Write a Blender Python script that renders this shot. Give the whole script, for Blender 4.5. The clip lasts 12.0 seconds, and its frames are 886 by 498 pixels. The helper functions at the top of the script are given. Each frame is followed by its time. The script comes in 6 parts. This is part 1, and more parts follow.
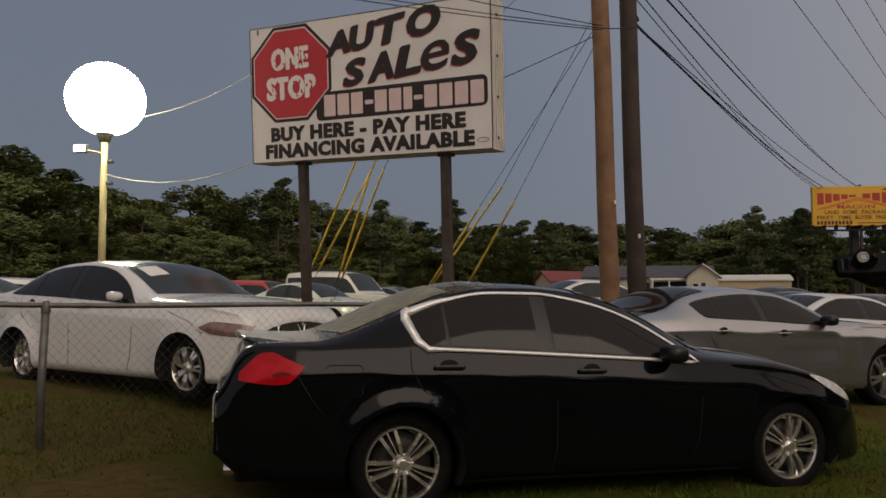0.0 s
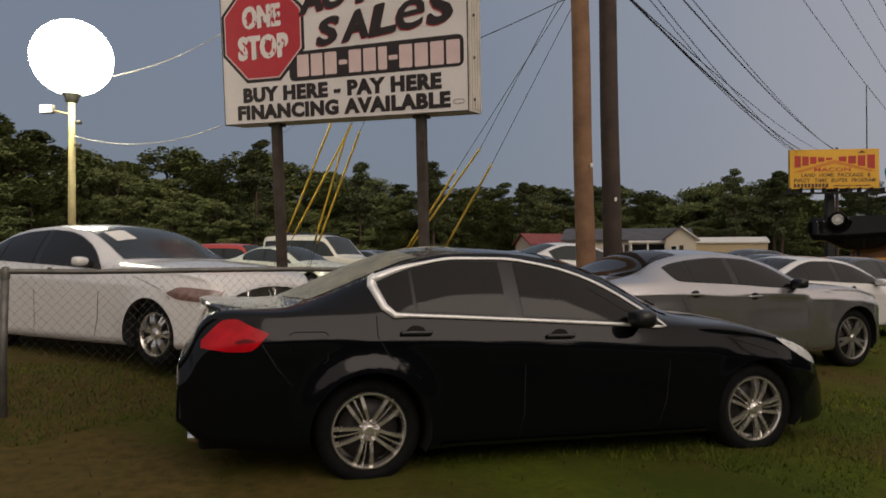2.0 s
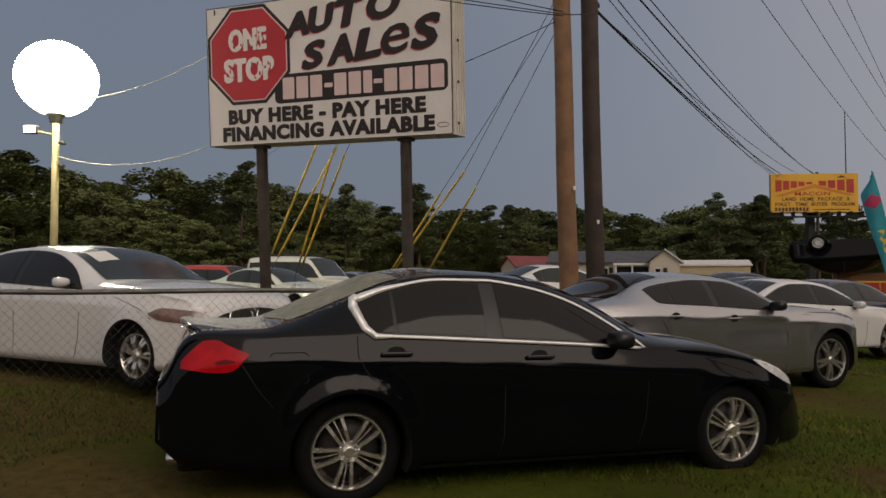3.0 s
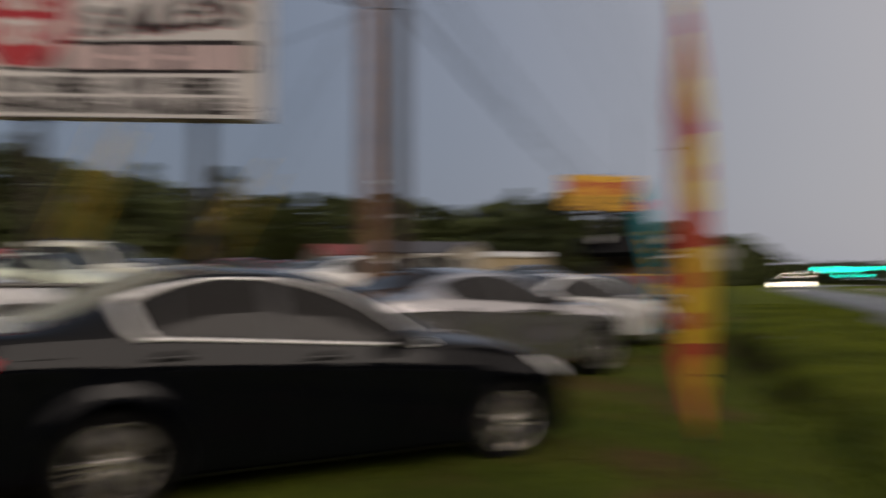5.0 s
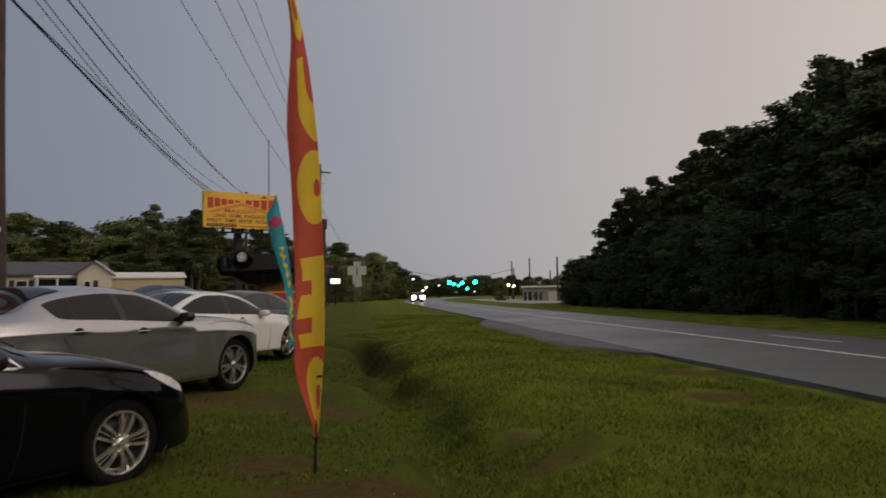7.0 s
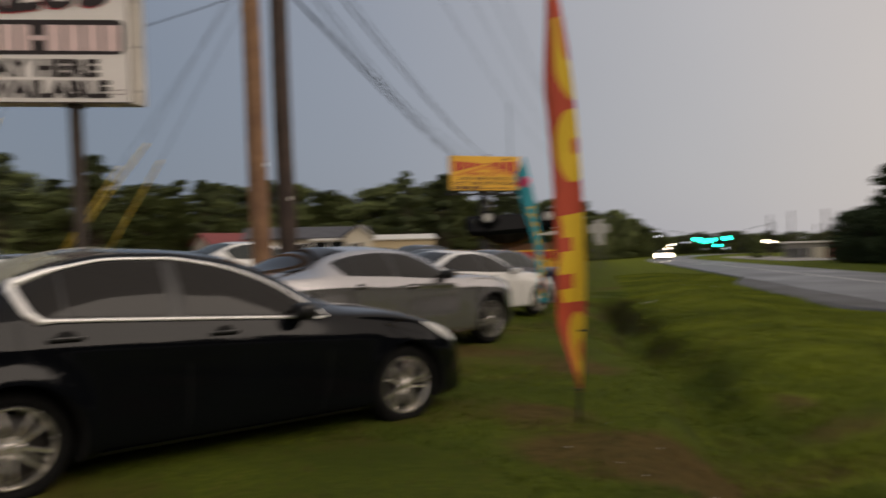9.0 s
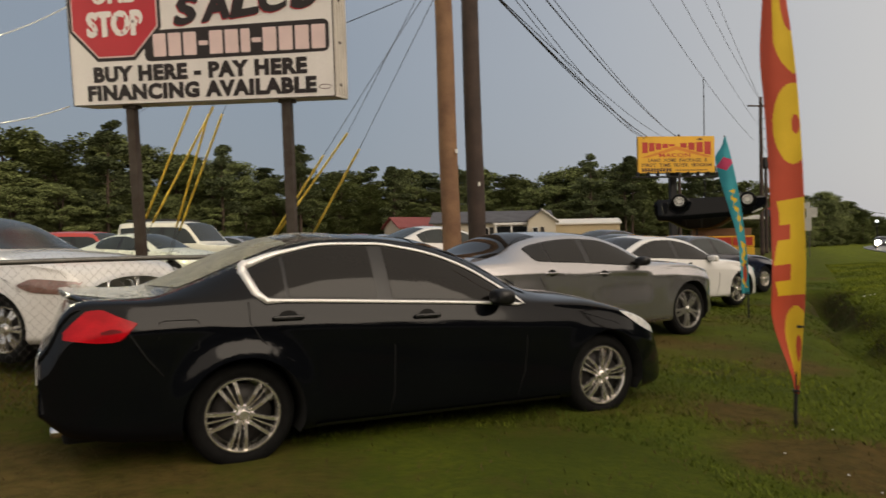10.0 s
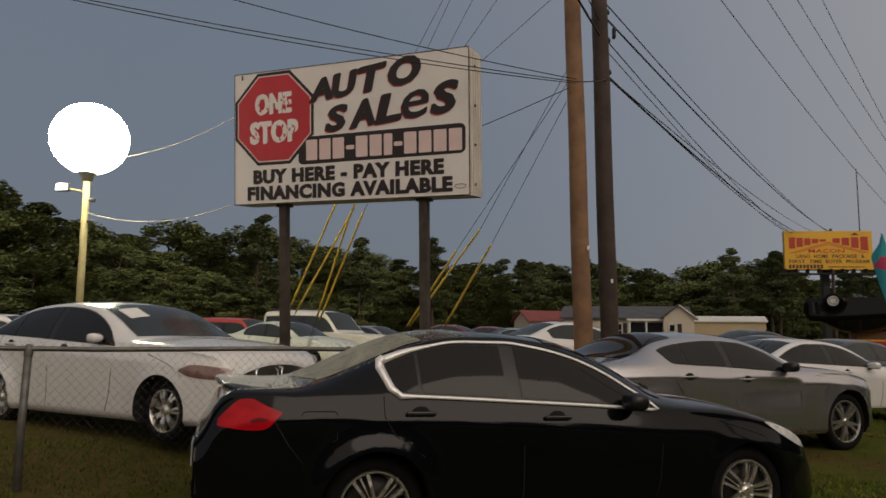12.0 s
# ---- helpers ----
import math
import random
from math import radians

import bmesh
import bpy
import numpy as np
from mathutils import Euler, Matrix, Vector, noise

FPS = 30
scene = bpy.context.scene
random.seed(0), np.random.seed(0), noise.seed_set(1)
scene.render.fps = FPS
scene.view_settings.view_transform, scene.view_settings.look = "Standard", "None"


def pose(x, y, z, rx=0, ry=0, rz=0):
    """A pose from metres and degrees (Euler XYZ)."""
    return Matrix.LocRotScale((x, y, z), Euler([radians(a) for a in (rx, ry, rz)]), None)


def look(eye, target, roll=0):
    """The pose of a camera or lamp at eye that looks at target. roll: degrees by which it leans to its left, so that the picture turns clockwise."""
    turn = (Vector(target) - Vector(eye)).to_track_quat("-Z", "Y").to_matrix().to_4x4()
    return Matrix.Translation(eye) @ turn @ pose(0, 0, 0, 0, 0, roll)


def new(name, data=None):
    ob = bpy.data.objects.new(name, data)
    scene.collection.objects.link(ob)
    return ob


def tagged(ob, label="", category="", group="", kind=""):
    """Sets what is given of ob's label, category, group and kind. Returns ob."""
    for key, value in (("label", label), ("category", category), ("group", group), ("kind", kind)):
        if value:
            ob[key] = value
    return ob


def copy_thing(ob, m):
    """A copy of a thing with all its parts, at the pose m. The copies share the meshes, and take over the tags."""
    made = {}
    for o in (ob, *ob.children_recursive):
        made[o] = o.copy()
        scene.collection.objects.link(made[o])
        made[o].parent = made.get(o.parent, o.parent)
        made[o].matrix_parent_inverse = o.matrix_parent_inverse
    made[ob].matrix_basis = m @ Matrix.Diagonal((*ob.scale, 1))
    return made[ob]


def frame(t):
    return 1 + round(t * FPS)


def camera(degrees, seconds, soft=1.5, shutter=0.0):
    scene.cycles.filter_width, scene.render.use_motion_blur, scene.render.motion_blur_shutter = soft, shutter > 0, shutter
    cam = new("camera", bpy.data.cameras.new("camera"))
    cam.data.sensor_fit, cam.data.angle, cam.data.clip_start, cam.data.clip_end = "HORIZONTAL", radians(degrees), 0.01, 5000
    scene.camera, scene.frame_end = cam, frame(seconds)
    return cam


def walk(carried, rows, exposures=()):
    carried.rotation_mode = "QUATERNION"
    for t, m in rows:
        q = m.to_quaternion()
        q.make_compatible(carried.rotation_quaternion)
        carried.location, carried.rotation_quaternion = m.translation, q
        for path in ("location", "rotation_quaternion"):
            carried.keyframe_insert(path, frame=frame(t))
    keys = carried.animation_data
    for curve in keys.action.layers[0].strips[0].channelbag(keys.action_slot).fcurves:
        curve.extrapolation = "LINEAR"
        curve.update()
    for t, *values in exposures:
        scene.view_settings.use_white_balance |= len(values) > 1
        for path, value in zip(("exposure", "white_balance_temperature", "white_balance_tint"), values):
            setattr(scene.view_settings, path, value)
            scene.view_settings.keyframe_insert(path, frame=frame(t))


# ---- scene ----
cam = camera(63.4, 12.0, soft=1.5, shutter=0.9)
PATH = [
    (0, (0.558, -0.156, 1.353), (0.417, 1.835, 1.492), 0.24),
    (0.5, (0.549, -0.059, 1.346), (0.420, 1.934, 1.454), 0.27),
    (1, (0.563, -0.057, 1.361), (0.446, 1.939, 1.409), 0.20),
    (1.5, (0.605, -0.065, 1.365), (0.499, 1.932, 1.369), 0.12),
    (2, (0.645, -0.083, 1.372), (0.556, 1.915, 1.407), 0.11),
    (2.5, (0.662, -0.086, 1.369), (0.593, 1.911, 1.454), 0.09),
    (2.7, (0.675, -0.113, 1.364), (0.615, 1.883, 1.464), 0.12),
    (4.5, (0.688, -0.150, 1.408), (0.663, 1.849, 1.461), 0.73),
    (4.8, (0.745, -0.076, 1.390), (0.799, 1.922, 1.449), 1.17),
    (5, (0.834, -0.109, 1.451), (1.301, 1.834, 1.518), 0.92),
    (5.1, (0.867, -0.148, 1.449), (1.653, 1.689, 1.543), 0.90),
    (5.2, (0.893, -0.218, 1.385), (1.953, 1.474, 1.505), 0.59),
    (5.5, (0.885, -0.340, 1.425), (2.256, 1.106, 1.602), 0.16),
    (6, (0.875, -0.400, 1.374), (2.277, 1.013, 1.566), -0.54),
    (6.5, (0.905, -0.402, 1.378), (2.285, 1.036, 1.539), -1.25),
    (6.7, (0.942, -0.342, 1.375), (2.298, 1.121, 1.517), -1.13),
    (8.3, (0.851, -0.425, 1.365), (1.979, 1.226, 1.412), -1.47),
    (8.5, (0.811, -0.438, 1.362), (1.876, 1.254, 1.401), -1.46),
    (8.7, (0.737, -0.392, 1.362), (1.713, 1.353, 1.394), -1.45),
    (9, (0.737, -0.364, 1.355), (1.496, 1.486, 1.376), -1.48),
    (9.3, (0.734, -0.227, 1.381), (1.248, 1.706, 1.380), -0.91),
    (9.5, (0.710, -0.270, 1.362), (1.101, 1.692, 1.358), -1.20),
    (10, (0.637, -0.288, 1.378), (0.911, 1.693, 1.365), -0.92),
    (10.5, (0.522, -0.210, 1.417), (0.717, 1.776, 1.558), -0.29),
    (11, (0.496, -0.211, 1.420), (0.582, 1.772, 1.660), 0.05),
    (11.5, (0.574, -0.328, 1.427), (0.542, 1.656, 1.681), 0.33),
    (12, (0.618, -0.414, 1.428), (0.532, 1.569, 1.671), 0.78),
]
walk(cam, [(t, look(eye, target, roll)) for t, eye, target, roll in PATH], exposures=[(0, 0.0, 6500, 10), (0.5, 0.12, 6450, 10), (1.5, 0.12, 6400, 10), (2, 0.3, 6400, 9), (2.5, 0.2, 6400, 9), (4.5, 0.05, 6350, 9), (5, 0.2, 6250, 9), (5.2, 0.2, 6200, 9), (5.5, 0.0, 6200, 9), (6, -0.12, 6200, 9), (6.5, 0.02, 6250, 9), (8.3, 0.25, 6400, 8), (9, 0.45, 6450, 7), (9.5, 0.85, 6600, 4), (10.1, 0.75, 6750, 4), (10.5, 0.28, 6600, 6), (11, 0.08, 6550, 7), (11.5, 0.02, 6550, 7), (12, 0.02, 6550, 7)])

# ---- sky and light ----
SUNSET = radians(145)  # azimuth of the brightest part of the dusk sky, clockwise from +y
world = bpy.data.worlds.new("dusk_sky")
scene.world = world
world.use_nodes = True
wn, wl = world.node_tree.nodes, world.node_tree.links
wn.clear()
w_out = wn.new("ShaderNodeOutputWorld")
w_bg = wn.new("ShaderNodeBackground")
w_sky = wn.new("ShaderNodeTexSky")
w_sky.sky_type = "NISHITA"
w_sky.sun_disc = False
w_sky.sun_elevation = radians(4)
w_sky.sun_rotation = SUNSET
w_sky.air_density, w_sky.dust_density = 1.0, 3.0
w_tc = wn.new("ShaderNodeTexCoord")
w_dot = wn.new("ShaderNodeVectorMath")
w_dot.operation = "DOT_PRODUCT"
w_dot.inputs[1].default_value = (math.sin(SUNSET), math.cos(SUNSET), 0.0)
w_ramp = wn.new("ShaderNodeValToRGB")
w_map = wn.new("ShaderNodeMapRange")
w_map.inputs["From Min"].default_value, w_map.inputs["From Max"].default_value = -1.0, 1.0
el = w_ramp.color_ramp.elements
el[0].position, el[0].color = 0.0, (0.132, 0.152, 0.20, 1)
el[1].position, el[1].color = 1.0, (0.80, 0.66, 0.57, 1)
for pos, col in ((0.09, (0.14, 0.16, 0.208, 1)), (0.21, (0.20, 0.212, 0.255, 1)), (0.40, (0.33, 0.315, 0.33, 1)), (0.64, (0.52, 0.445, 0.40, 1))):
    e = el.new(pos)
    e.color = col
w_noise = wn.new("ShaderNodeTexNoise")
w_noise.inputs["Scale"].default_value, w_noise.inputs["Detail"].default_value = 1.6, 3.0
w_cl = wn.new("ShaderNodeMapRange")
w_cl.inputs["To Min"].default_value, w_cl.inputs["To Max"].default_value = 0.9, 1.1
w_mul = wn.new("ShaderNodeVectorMath")
w_mul.operation = "MULTIPLY"
w_mix = wn.new("ShaderNodeMixRGB")
w_mix.blend_type = "ADD"
w_mix.inputs[0].default_value = 0.012
wl.new(w_tc.outputs["Generated"], w_dot.inputs[0])
wl.new(w_tc.outputs["Generated"], w_noise.inputs["Vector"])
wl.new(w_dot.outputs["Value"], w_map.inputs["Value"])
wl.new(w_map.outputs[0], w_ramp.inputs[0])
wl.new(w_noise.outputs[0], w_cl.inputs["Value"])
wl.new(w_ramp.outputs[0], w_mul.inputs[0])
wl.new(w_cl.outputs[0], w_mul.inputs[1])
wl.new(w_mul.outputs[0], w_mix.inputs[1])
wl.new(w_sky.outputs[0], w_mix.inputs[2])
wl.new(w_mix.outputs[0], w_bg.inputs[0])
w_bg.inputs[1].default_value = 1.0
wl.new(w_bg.outputs[0], w_out.inputs[0])

sun = new("sun", bpy.data.lights.new("sun", "SUN"))
sun.data.energy, sun.data.angle, sun.data.color = 0.9, radians(45), (1.0, 0.84, 0.72)
sun.matrix_world = look((0, 0, 30), (-math.sin(SUNSET) * 30, -math.cos(SUNSET) * 30, 10))

# ---- materials ----
def material(name, color, rough=0.6, metal=0.0, var=0.15, scale=6.0, fine=60.0, bump=0.0, coat=0.0, tint=None, island=0.0,
             rand=0.0, emit=None, strength=0.0, spec=0.5, transmit=0.0, rvar=0.1):
    """A surface with colour variation at two scales, uneven gloss and fine relief."""
    m = bpy.data.materials.new(name)
    m.use_nodes = True
    n, l = m.node_tree.nodes, m.node_tree.links
    b = n["Principled BSDF"]
    b.inputs["Roughness"].default_value = rough
    b.inputs["Metallic"].default_value = metal
    b.inputs["Coat Weight"].default_value = coat
    b.inputs["Coat Roughness"].default_value = 0.03
    b.inputs["Specular IOR Level"].default_value = spec
    b.inputs["Transmission Weight"].default_value = transmit
    if emit:
        b.inputs["Emission Color"].default_value = (*emit, 1)
        b.inputs["Emission Strength"].default_value = strength
    tc = n.new("ShaderNodeTexCoord")
    big, small = n.new("ShaderNodeTexNoise"), n.new("ShaderNodeTexNoise")
    big.inputs["Scale"].default_value, big.inputs["Detail"].default_value = scale, 3
    small.inputs["Scale"].default_value, small.inputs["Detail"].default_value = fine, 2
    for q in (big, small):
        l.new(tc.outputs["Object"], q.inputs["Vector"])
    mix = n.new("ShaderNodeMixRGB")
    c2 = tint or tuple(c * (1 - var) for c in color)
    mix.inputs[1].default_value, mix.inputs[2].default_value = (*color, 1), (*c2, 1)
    ramp = n.new("ShaderNodeMapRange")
    ramp.inputs["From Min"].default_value, ramp.inputs["From Max"].default_value = 0.35, 0.65
    l.new(big.outputs[0], ramp.inputs["Value"])
    l.new(ramp.outputs[0], mix.inputs[0])
    hsv = n.new("ShaderNodeHueSaturation")
    val = n.new("ShaderNodeMapRange")
    val.inputs["To Min"].default_value, val.inputs["To Max"].default_value = 1 - var, 1 + var
    l.new(small.outputs[0], val.inputs["Value"])
    l.new(mix.outputs[0], hsv.inputs["Color"])
    last = val.outputs[0]
    for node, sock, amount in (("ShaderNodeNewGeometry", "Random Per Island", island), ("ShaderNodeObjectInfo", "Random", rand)):
        if amount:
            g, r, x = n.new(node), n.new("ShaderNodeMapRange"), n.new("ShaderNodeMath")
            r.inputs["To Min"].default_value, r.inputs["To Max"].default_value = 1 - amount, 1 + amount
            x.operation = "MULTIPLY"
            l.new(g.outputs[sock], r.inputs["Value"])
            l.new(r.outputs[0], x.inputs[0])
            l.new(last, x.inputs[1])
            last = x.outputs[0]
    l.new(last, hsv.inputs["Value"])
    l.new(hsv.outputs[0], b.inputs["Base Color"])
    rr = n.new("ShaderNodeMapRange")
    rr.inputs["To Min"].default_value, rr.inputs["To Max"].default_value = max(0.0, rough - rvar), min(1.0, rough + rvar)
    l.new(big.outputs[0], rr.inputs["Value"])
    l.new(rr.outputs[0], b.inputs["Roughness"])
    if bump:
        bp = n.new("ShaderNodeBump")
        bp.inputs["Strength"].default_value, bp.inputs["Distance"].default_value = bump, 0.02
        l.new(small.outputs[0], bp.inputs["Height"])
        l.new(bp.outputs[0], b.inputs["Normal"])
    return m


BLACK_PAINT = material("black_paint", (0.0035, 0.004, 0.0055), 0.10, 0.0, 0.2, 1.5, 300, 0.0, 0.16, rvar=0.04, spec=0.14)
GREY_PAINT = material("grey_paint", (0.46, 0.45, 0.46), 0.25, 0.86, 0.05, 2, 300, 0.0, 0.8, rvar=0.05)
WHITE_PAINT = material("white_paint", (0.72, 0.71, 0.69), 0.25, 0.0, 0.05, 2, 300, 0.0, 0.7, rvar=0.05)
CREAM_PAINT = material("cream_paint", (0.72, 0.70, 0.60), 0.3, 0.0, 0.06, 2, 300, 0.0, 0.5)
SAGE_PAINT = material("sage_paint", (0.68, 0.70, 0.58), 0.3, 0.2, 0.06, 2, 300, 0.0, 0.5)
RED_PAINT = material("red_paint", (0.45, 0.045, 0.03), 0.35, 0.0, 0.1, 2, 300, 0.0, 0.5)
MAROON_PAINT = material("maroon_paint", (0.16, 0.02, 0.025), 0.3, 0.1, 0.1, 2, 300, 0.0, 0.6)
NAVY_PAINT = material("navy_paint", (0.012, 0.016, 0.035), 0.25, 0.1, 0.1, 2, 300, 0.0, 0.7)
TINTED_GLASS = material("tinted_glass", (0.010, 0.009, 0.008), 0.05, 0.0, 0.1, 3, 90, 0.0, 0.0, spec=0.27, rvar=0.03)
# pale olive base stands in for sky and lamp reflections in the rain
WET_GLINT_GLASS = material("wet_glint_glass", (0.36, 0.35, 0.23), 0.30, 0.0, 0.5, 7, 220, 1.0, 0.0, spec=0.9, rvar=0.12)
CAR_GLASS = material("car_glass", (0.03, 0.036, 0.036), 0.22, 0.0, 0.15, 3, 90, 0.0, 0.0, spec=0.32, rvar=0.03)
CHROME = material("chrome", (0.88, 0.87, 0.85), 0.24, 1.0, 0.06, 8, 200)
SATIN_TRIM = material("satin_trim", (0.80, 0.79, 0.77), 0.42, 0.55, 0.04, 8, 200)
ALLOY = material("alloy", (0.80, 0.77, 0.72), 0.24, 0.85, 0.05, 14, 160)
WORN_ALLOY = material("worn_alloy", (0.58, 0.56, 0.53), 0.3, 0.85, 0.15, 14, 160)
DARK_ALLOY = material("brake_iron", (0.02, 0.018, 0.017), 0.6, 0.3, 0.3, 20, 120)
RUBBER = material("rubber", (0.006, 0.006, 0.006), 0.85, 0.0, 0.3, 14, 160, 0.2, spec=0.2)
TRIM = material("black_trim", (0.008, 0.008, 0.009), 0.4, 0.0, 0.2, 20, 120)
GAP_AND_CUP = material("gap_and_cup_dark", (0.003, 0.003, 0.003), 0.8)
WHEEL_WELL = material("wheel_well", (0.006, 0.006, 0.006), 0.9, 0.0, 0.2, 20, 90)
RED_LENS = material("red_lens", (0.50, 0.004, 0.013), 0.2, 0.0, 0.3, 12, 160, 0.05, 0.05, spec=0.2)
DARK_RED_LENS = material("dark_red_lens", (0.14, 0.003, 0.006), 0.3, 0.0, 0.3, 12, 160, 0.05, 0.0, spec=0.15)
CLEAR_LENS = material("clear_lens", (0.85, 0.85, 0.83), 0.22, 0.0, 0.35, 14, 120, 0.05, 1.0)
AMBER_LENS = material("smoked_lens", (0.22, 0.12, 0.10), 0.12, 0.1, 0.35, 14, 120, 0.05, 1.0)
# opaque yellow-white colour paints the light that the drops catch
GLINT_WATER = material("rain_glint", (0.75, 0.73, 0.58), 0.08, 0.2, 0.1, 4, 60, coat=1.0, spec=1.0)
PAPER = material("paper", (0.75, 0.74, 0.7), 0.8, 0.0, 0.08, 6, 90)
SIGN_WHITE = material("sign_white", (0.82, 0.78, 0.75), 0.5, 0.0, 0.07, 1.2, 40, 0.02)
SIGN_BLACK = material("sign_black", (0.018, 0.011, 0.012), 0.55, 0.0, 0.2, 3, 60)
SIGN_RED = material("sign_red", (0.52, 0.03, 0.045), 0.5, 0.0, 0.10, 1.5, 50)
SIGN_ROSE = material("sign_rose", (0.78, 0.60, 0.58), 0.5, 0.0, 0.08, 3, 60)
SIGN_STAIN = material("sign_flaked", (0.30, 0.22, 0.21), 0.7, 0.0, 0.3, 9, 60)
SIGN_SIDE = material("sign_side_panel", (0.62, 0.58, 0.52), 0.6, 0.0, 0.18, 2.2, 30, 0.05)
POST_STEEL = material("post_steel", (0.075, 0.062, 0.05), 0.65, 0.2, 0.3, 3, 60, 0.1, tint=(0.045, 0.03, 0.022))
POLE_WOOD = material("pole_wood", (0.24, 0.135, 0.07), 0.8, 0.0, 0.25, 2.2, 45, 0.3, tint=(0.15, 0.08, 0.045))
POLE_DARK = material("creosote_wood", (0.055, 0.034, 0.026), 0.8, 0.0, 0.3, 2.2, 45, 0.3, tint=(0.03, 0.02, 0.016))
CABLE = material("black_cable", (0.012, 0.012, 0.014), 0.6)
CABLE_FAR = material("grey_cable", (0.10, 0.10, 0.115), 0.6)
PALE_CABLE = material("pale_cable", (0.6, 0.58, 0.5), 0.5)
YELLOW_GUARD = material("yellow_plastic", (0.66, 0.47, 0.06), 0.35, 0.0, 0.15, 3, 40, 0.02)
GALV = material("galvanised", (0.16, 0.155, 0.14), 0.5, 0.6, 0.3, 8, 70, 0.05)
LINK_WIRE = material("link_wire", (0.13, 0.125, 0.115), 0.5, 0.5, 0.2, 30, 90)
LAMP_POLE = material("lamp_pole", (0.50, 0.44, 0.22), 0.55, 0.1, 0.2, 3, 40, 0.05)
LAMP_GLOW = material("lamp_glow", (1, 1, 1), 0.5, emit=(1.0, 0.93, 0.66), strength=30.0)
LAMP_SMALL = material("lamp_small_glow", (1, 1, 1), 0.5, emit=(1.0, 0.98, 0.85), strength=5.0)
GREEN_GLOW = material("green_glow", (0.02, 0.5, 0.35), 0.5, emit=(0.03, 1.0, 0.62), strength=9.0)
HEAD_GLOW = material("head_glow", (1, 1, 1), 0.5, emit=(1.0, 0.83, 0.58), strength=9.0)
WHITE_GLOW = material("white_glow", (1, 1, 1), 0.5, emit=(0.95, 0.97, 1.0), strength=1.1)
FLAG_RED = material("flag_red", (0.50, 0.07, 0.03), 0.7, 0.0, 0.15, 3, 200, 0.02)
FLAG_YELLOW = material("flag_yellow", (0.72, 0.48, 0.02), 0.7, 0.0, 0.12, 3, 200, 0.02)
FLAG_TEAL = material("flag_teal", (0.03, 0.30, 0.36), 0.7, 0.0, 0.15, 3, 200, 0.02)
FLAG_PINK = material("flag_pink", (0.5, 0.04, 0.12), 0.7, 0.0, 0.15, 3, 200)
BILL_YELLOW = material("billboard_yellow", (0.72, 0.40, 0.025), 0.55, 0.0, 0.08, 0.8, 30)
BILL_RED = material("billboard_red", (0.45, 0.035, 0.02), 0.55, 0.0, 0.15, 1.0, 30)
BILL_ORANGE = material("billboard_orange", (0.62, 0.22, 0.02), 0.55, 0.0, 0.1, 1.0, 30)
BILL_BROWN = material("billboard_brown", (0.10, 0.04, 0.015), 0.55, 0.0, 0.15, 1.0, 30)
SIGN_BACK = material("bare_aluminium", (0.52, 0.51, 0.47), 0.5, 0.1, 0.12, 3, 60)
STEEL_DARK = material("dark_steel", (0.02, 0.02, 0.022), 0.6, 0.4, 0.2, 4, 60)
SIDING = material("beige_siding", (0.55, 0.50, 0.40), 0.7, 0.0, 0.06, 0.6, 20)
SIDING_TAN = material("tan_siding", (0.48, 0.39, 0.24), 0.7, 0.0, 0.06, 0.6, 20)
ROOF_GREY = material("grey_shingle", (0.075, 0.075, 0.085), 0.85, 0.0, 0.2, 1.5, 25, 0.2)
ROOF_WHITE = material("white_metal_roof", (0.68, 0.66, 0.60), 0.5, 0.1, 0.08, 0.8, 20)
ROOF_RED = material("red_metal_roof", (0.20, 0.045, 0.04), 0.6, 0.1, 0.12, 0.8, 20)
WHITE_TRIM = material("white_trim", (0.7, 0.69, 0.66), 0.5)
WINDOW_DARK = material("house_glass", (0.02, 0.022, 0.025), 0.06, spec=0.8)
SHUTTER = material("shutter", (0.02, 0.018, 0.018), 0.6)
BRICK_FAR = material("far_brick", (0.15, 0.045, 0.035), 0.8, 0.0, 0.25, 1.5, 12)
RED_PANEL = material("red_panel", (0.42, 0.03, 0.015), 0.5, 0.0, 0.12, 1.2, 30)
TAN_PANEL = material("tan_panel", (0.22, 0.11, 0.055), 0.6, 0.0, 0.15, 1.2, 30)
BARK = material("bark", (0.075, 0.052, 0.038), 0.9, 0.0, 0.3, 2, 18, 0.3)
LEAF = material("leaf", (0.118, 0.138, 0.052), 0.9, 0.0, 0.25, 0.35, 5, 0.0, island=0.45, rand=0.25, tint=(0.098, 0.118, 0.045), spec=0.12)
PINE_NEEDLE = material("pine_needle", (0.098, 0.118, 0.055), 0.9, 0.0, 0.25, 0.35, 5, 0.0, island=0.4, rand=0.2, tint=(0.060, 0.076, 0.034), spec=0.12)
# leaf colour darkened to hold the shade of the wood across the highway
SHADED_LEAF = material("shaded_leaf", (0.066, 0.086, 0.041), 0.9, 0.0, 0.25, 0.35, 5, 0.0, island=0.45, rand=0.25, tint=(0.044, 0.062, 0.029), spec=0.12)
ASPHALT = material("asphalt", (0.092, 0.094, 0.102), 0.42, 0.0, 0.12, 0.25, 18, 0.12, tint=(0.062, 0.064, 0.070), rvar=0.15)
OLD_ASPHALT = material("old_asphalt", (0.055, 0.055, 0.058), 0.6, 0.0, 0.25, 0.6, 14, 0.3, tint=(0.04, 0.036, 0.03))
ROAD_PAINT = material("road_paint", (0.62, 0.61, 0.58), 0.5, 0.0, 0.25, 3, 30)
CONCRETE = material("pale_gravel", (0.27, 0.255, 0.23), 0.8, 0.0, 0.15, 0.5, 12, 0.1)
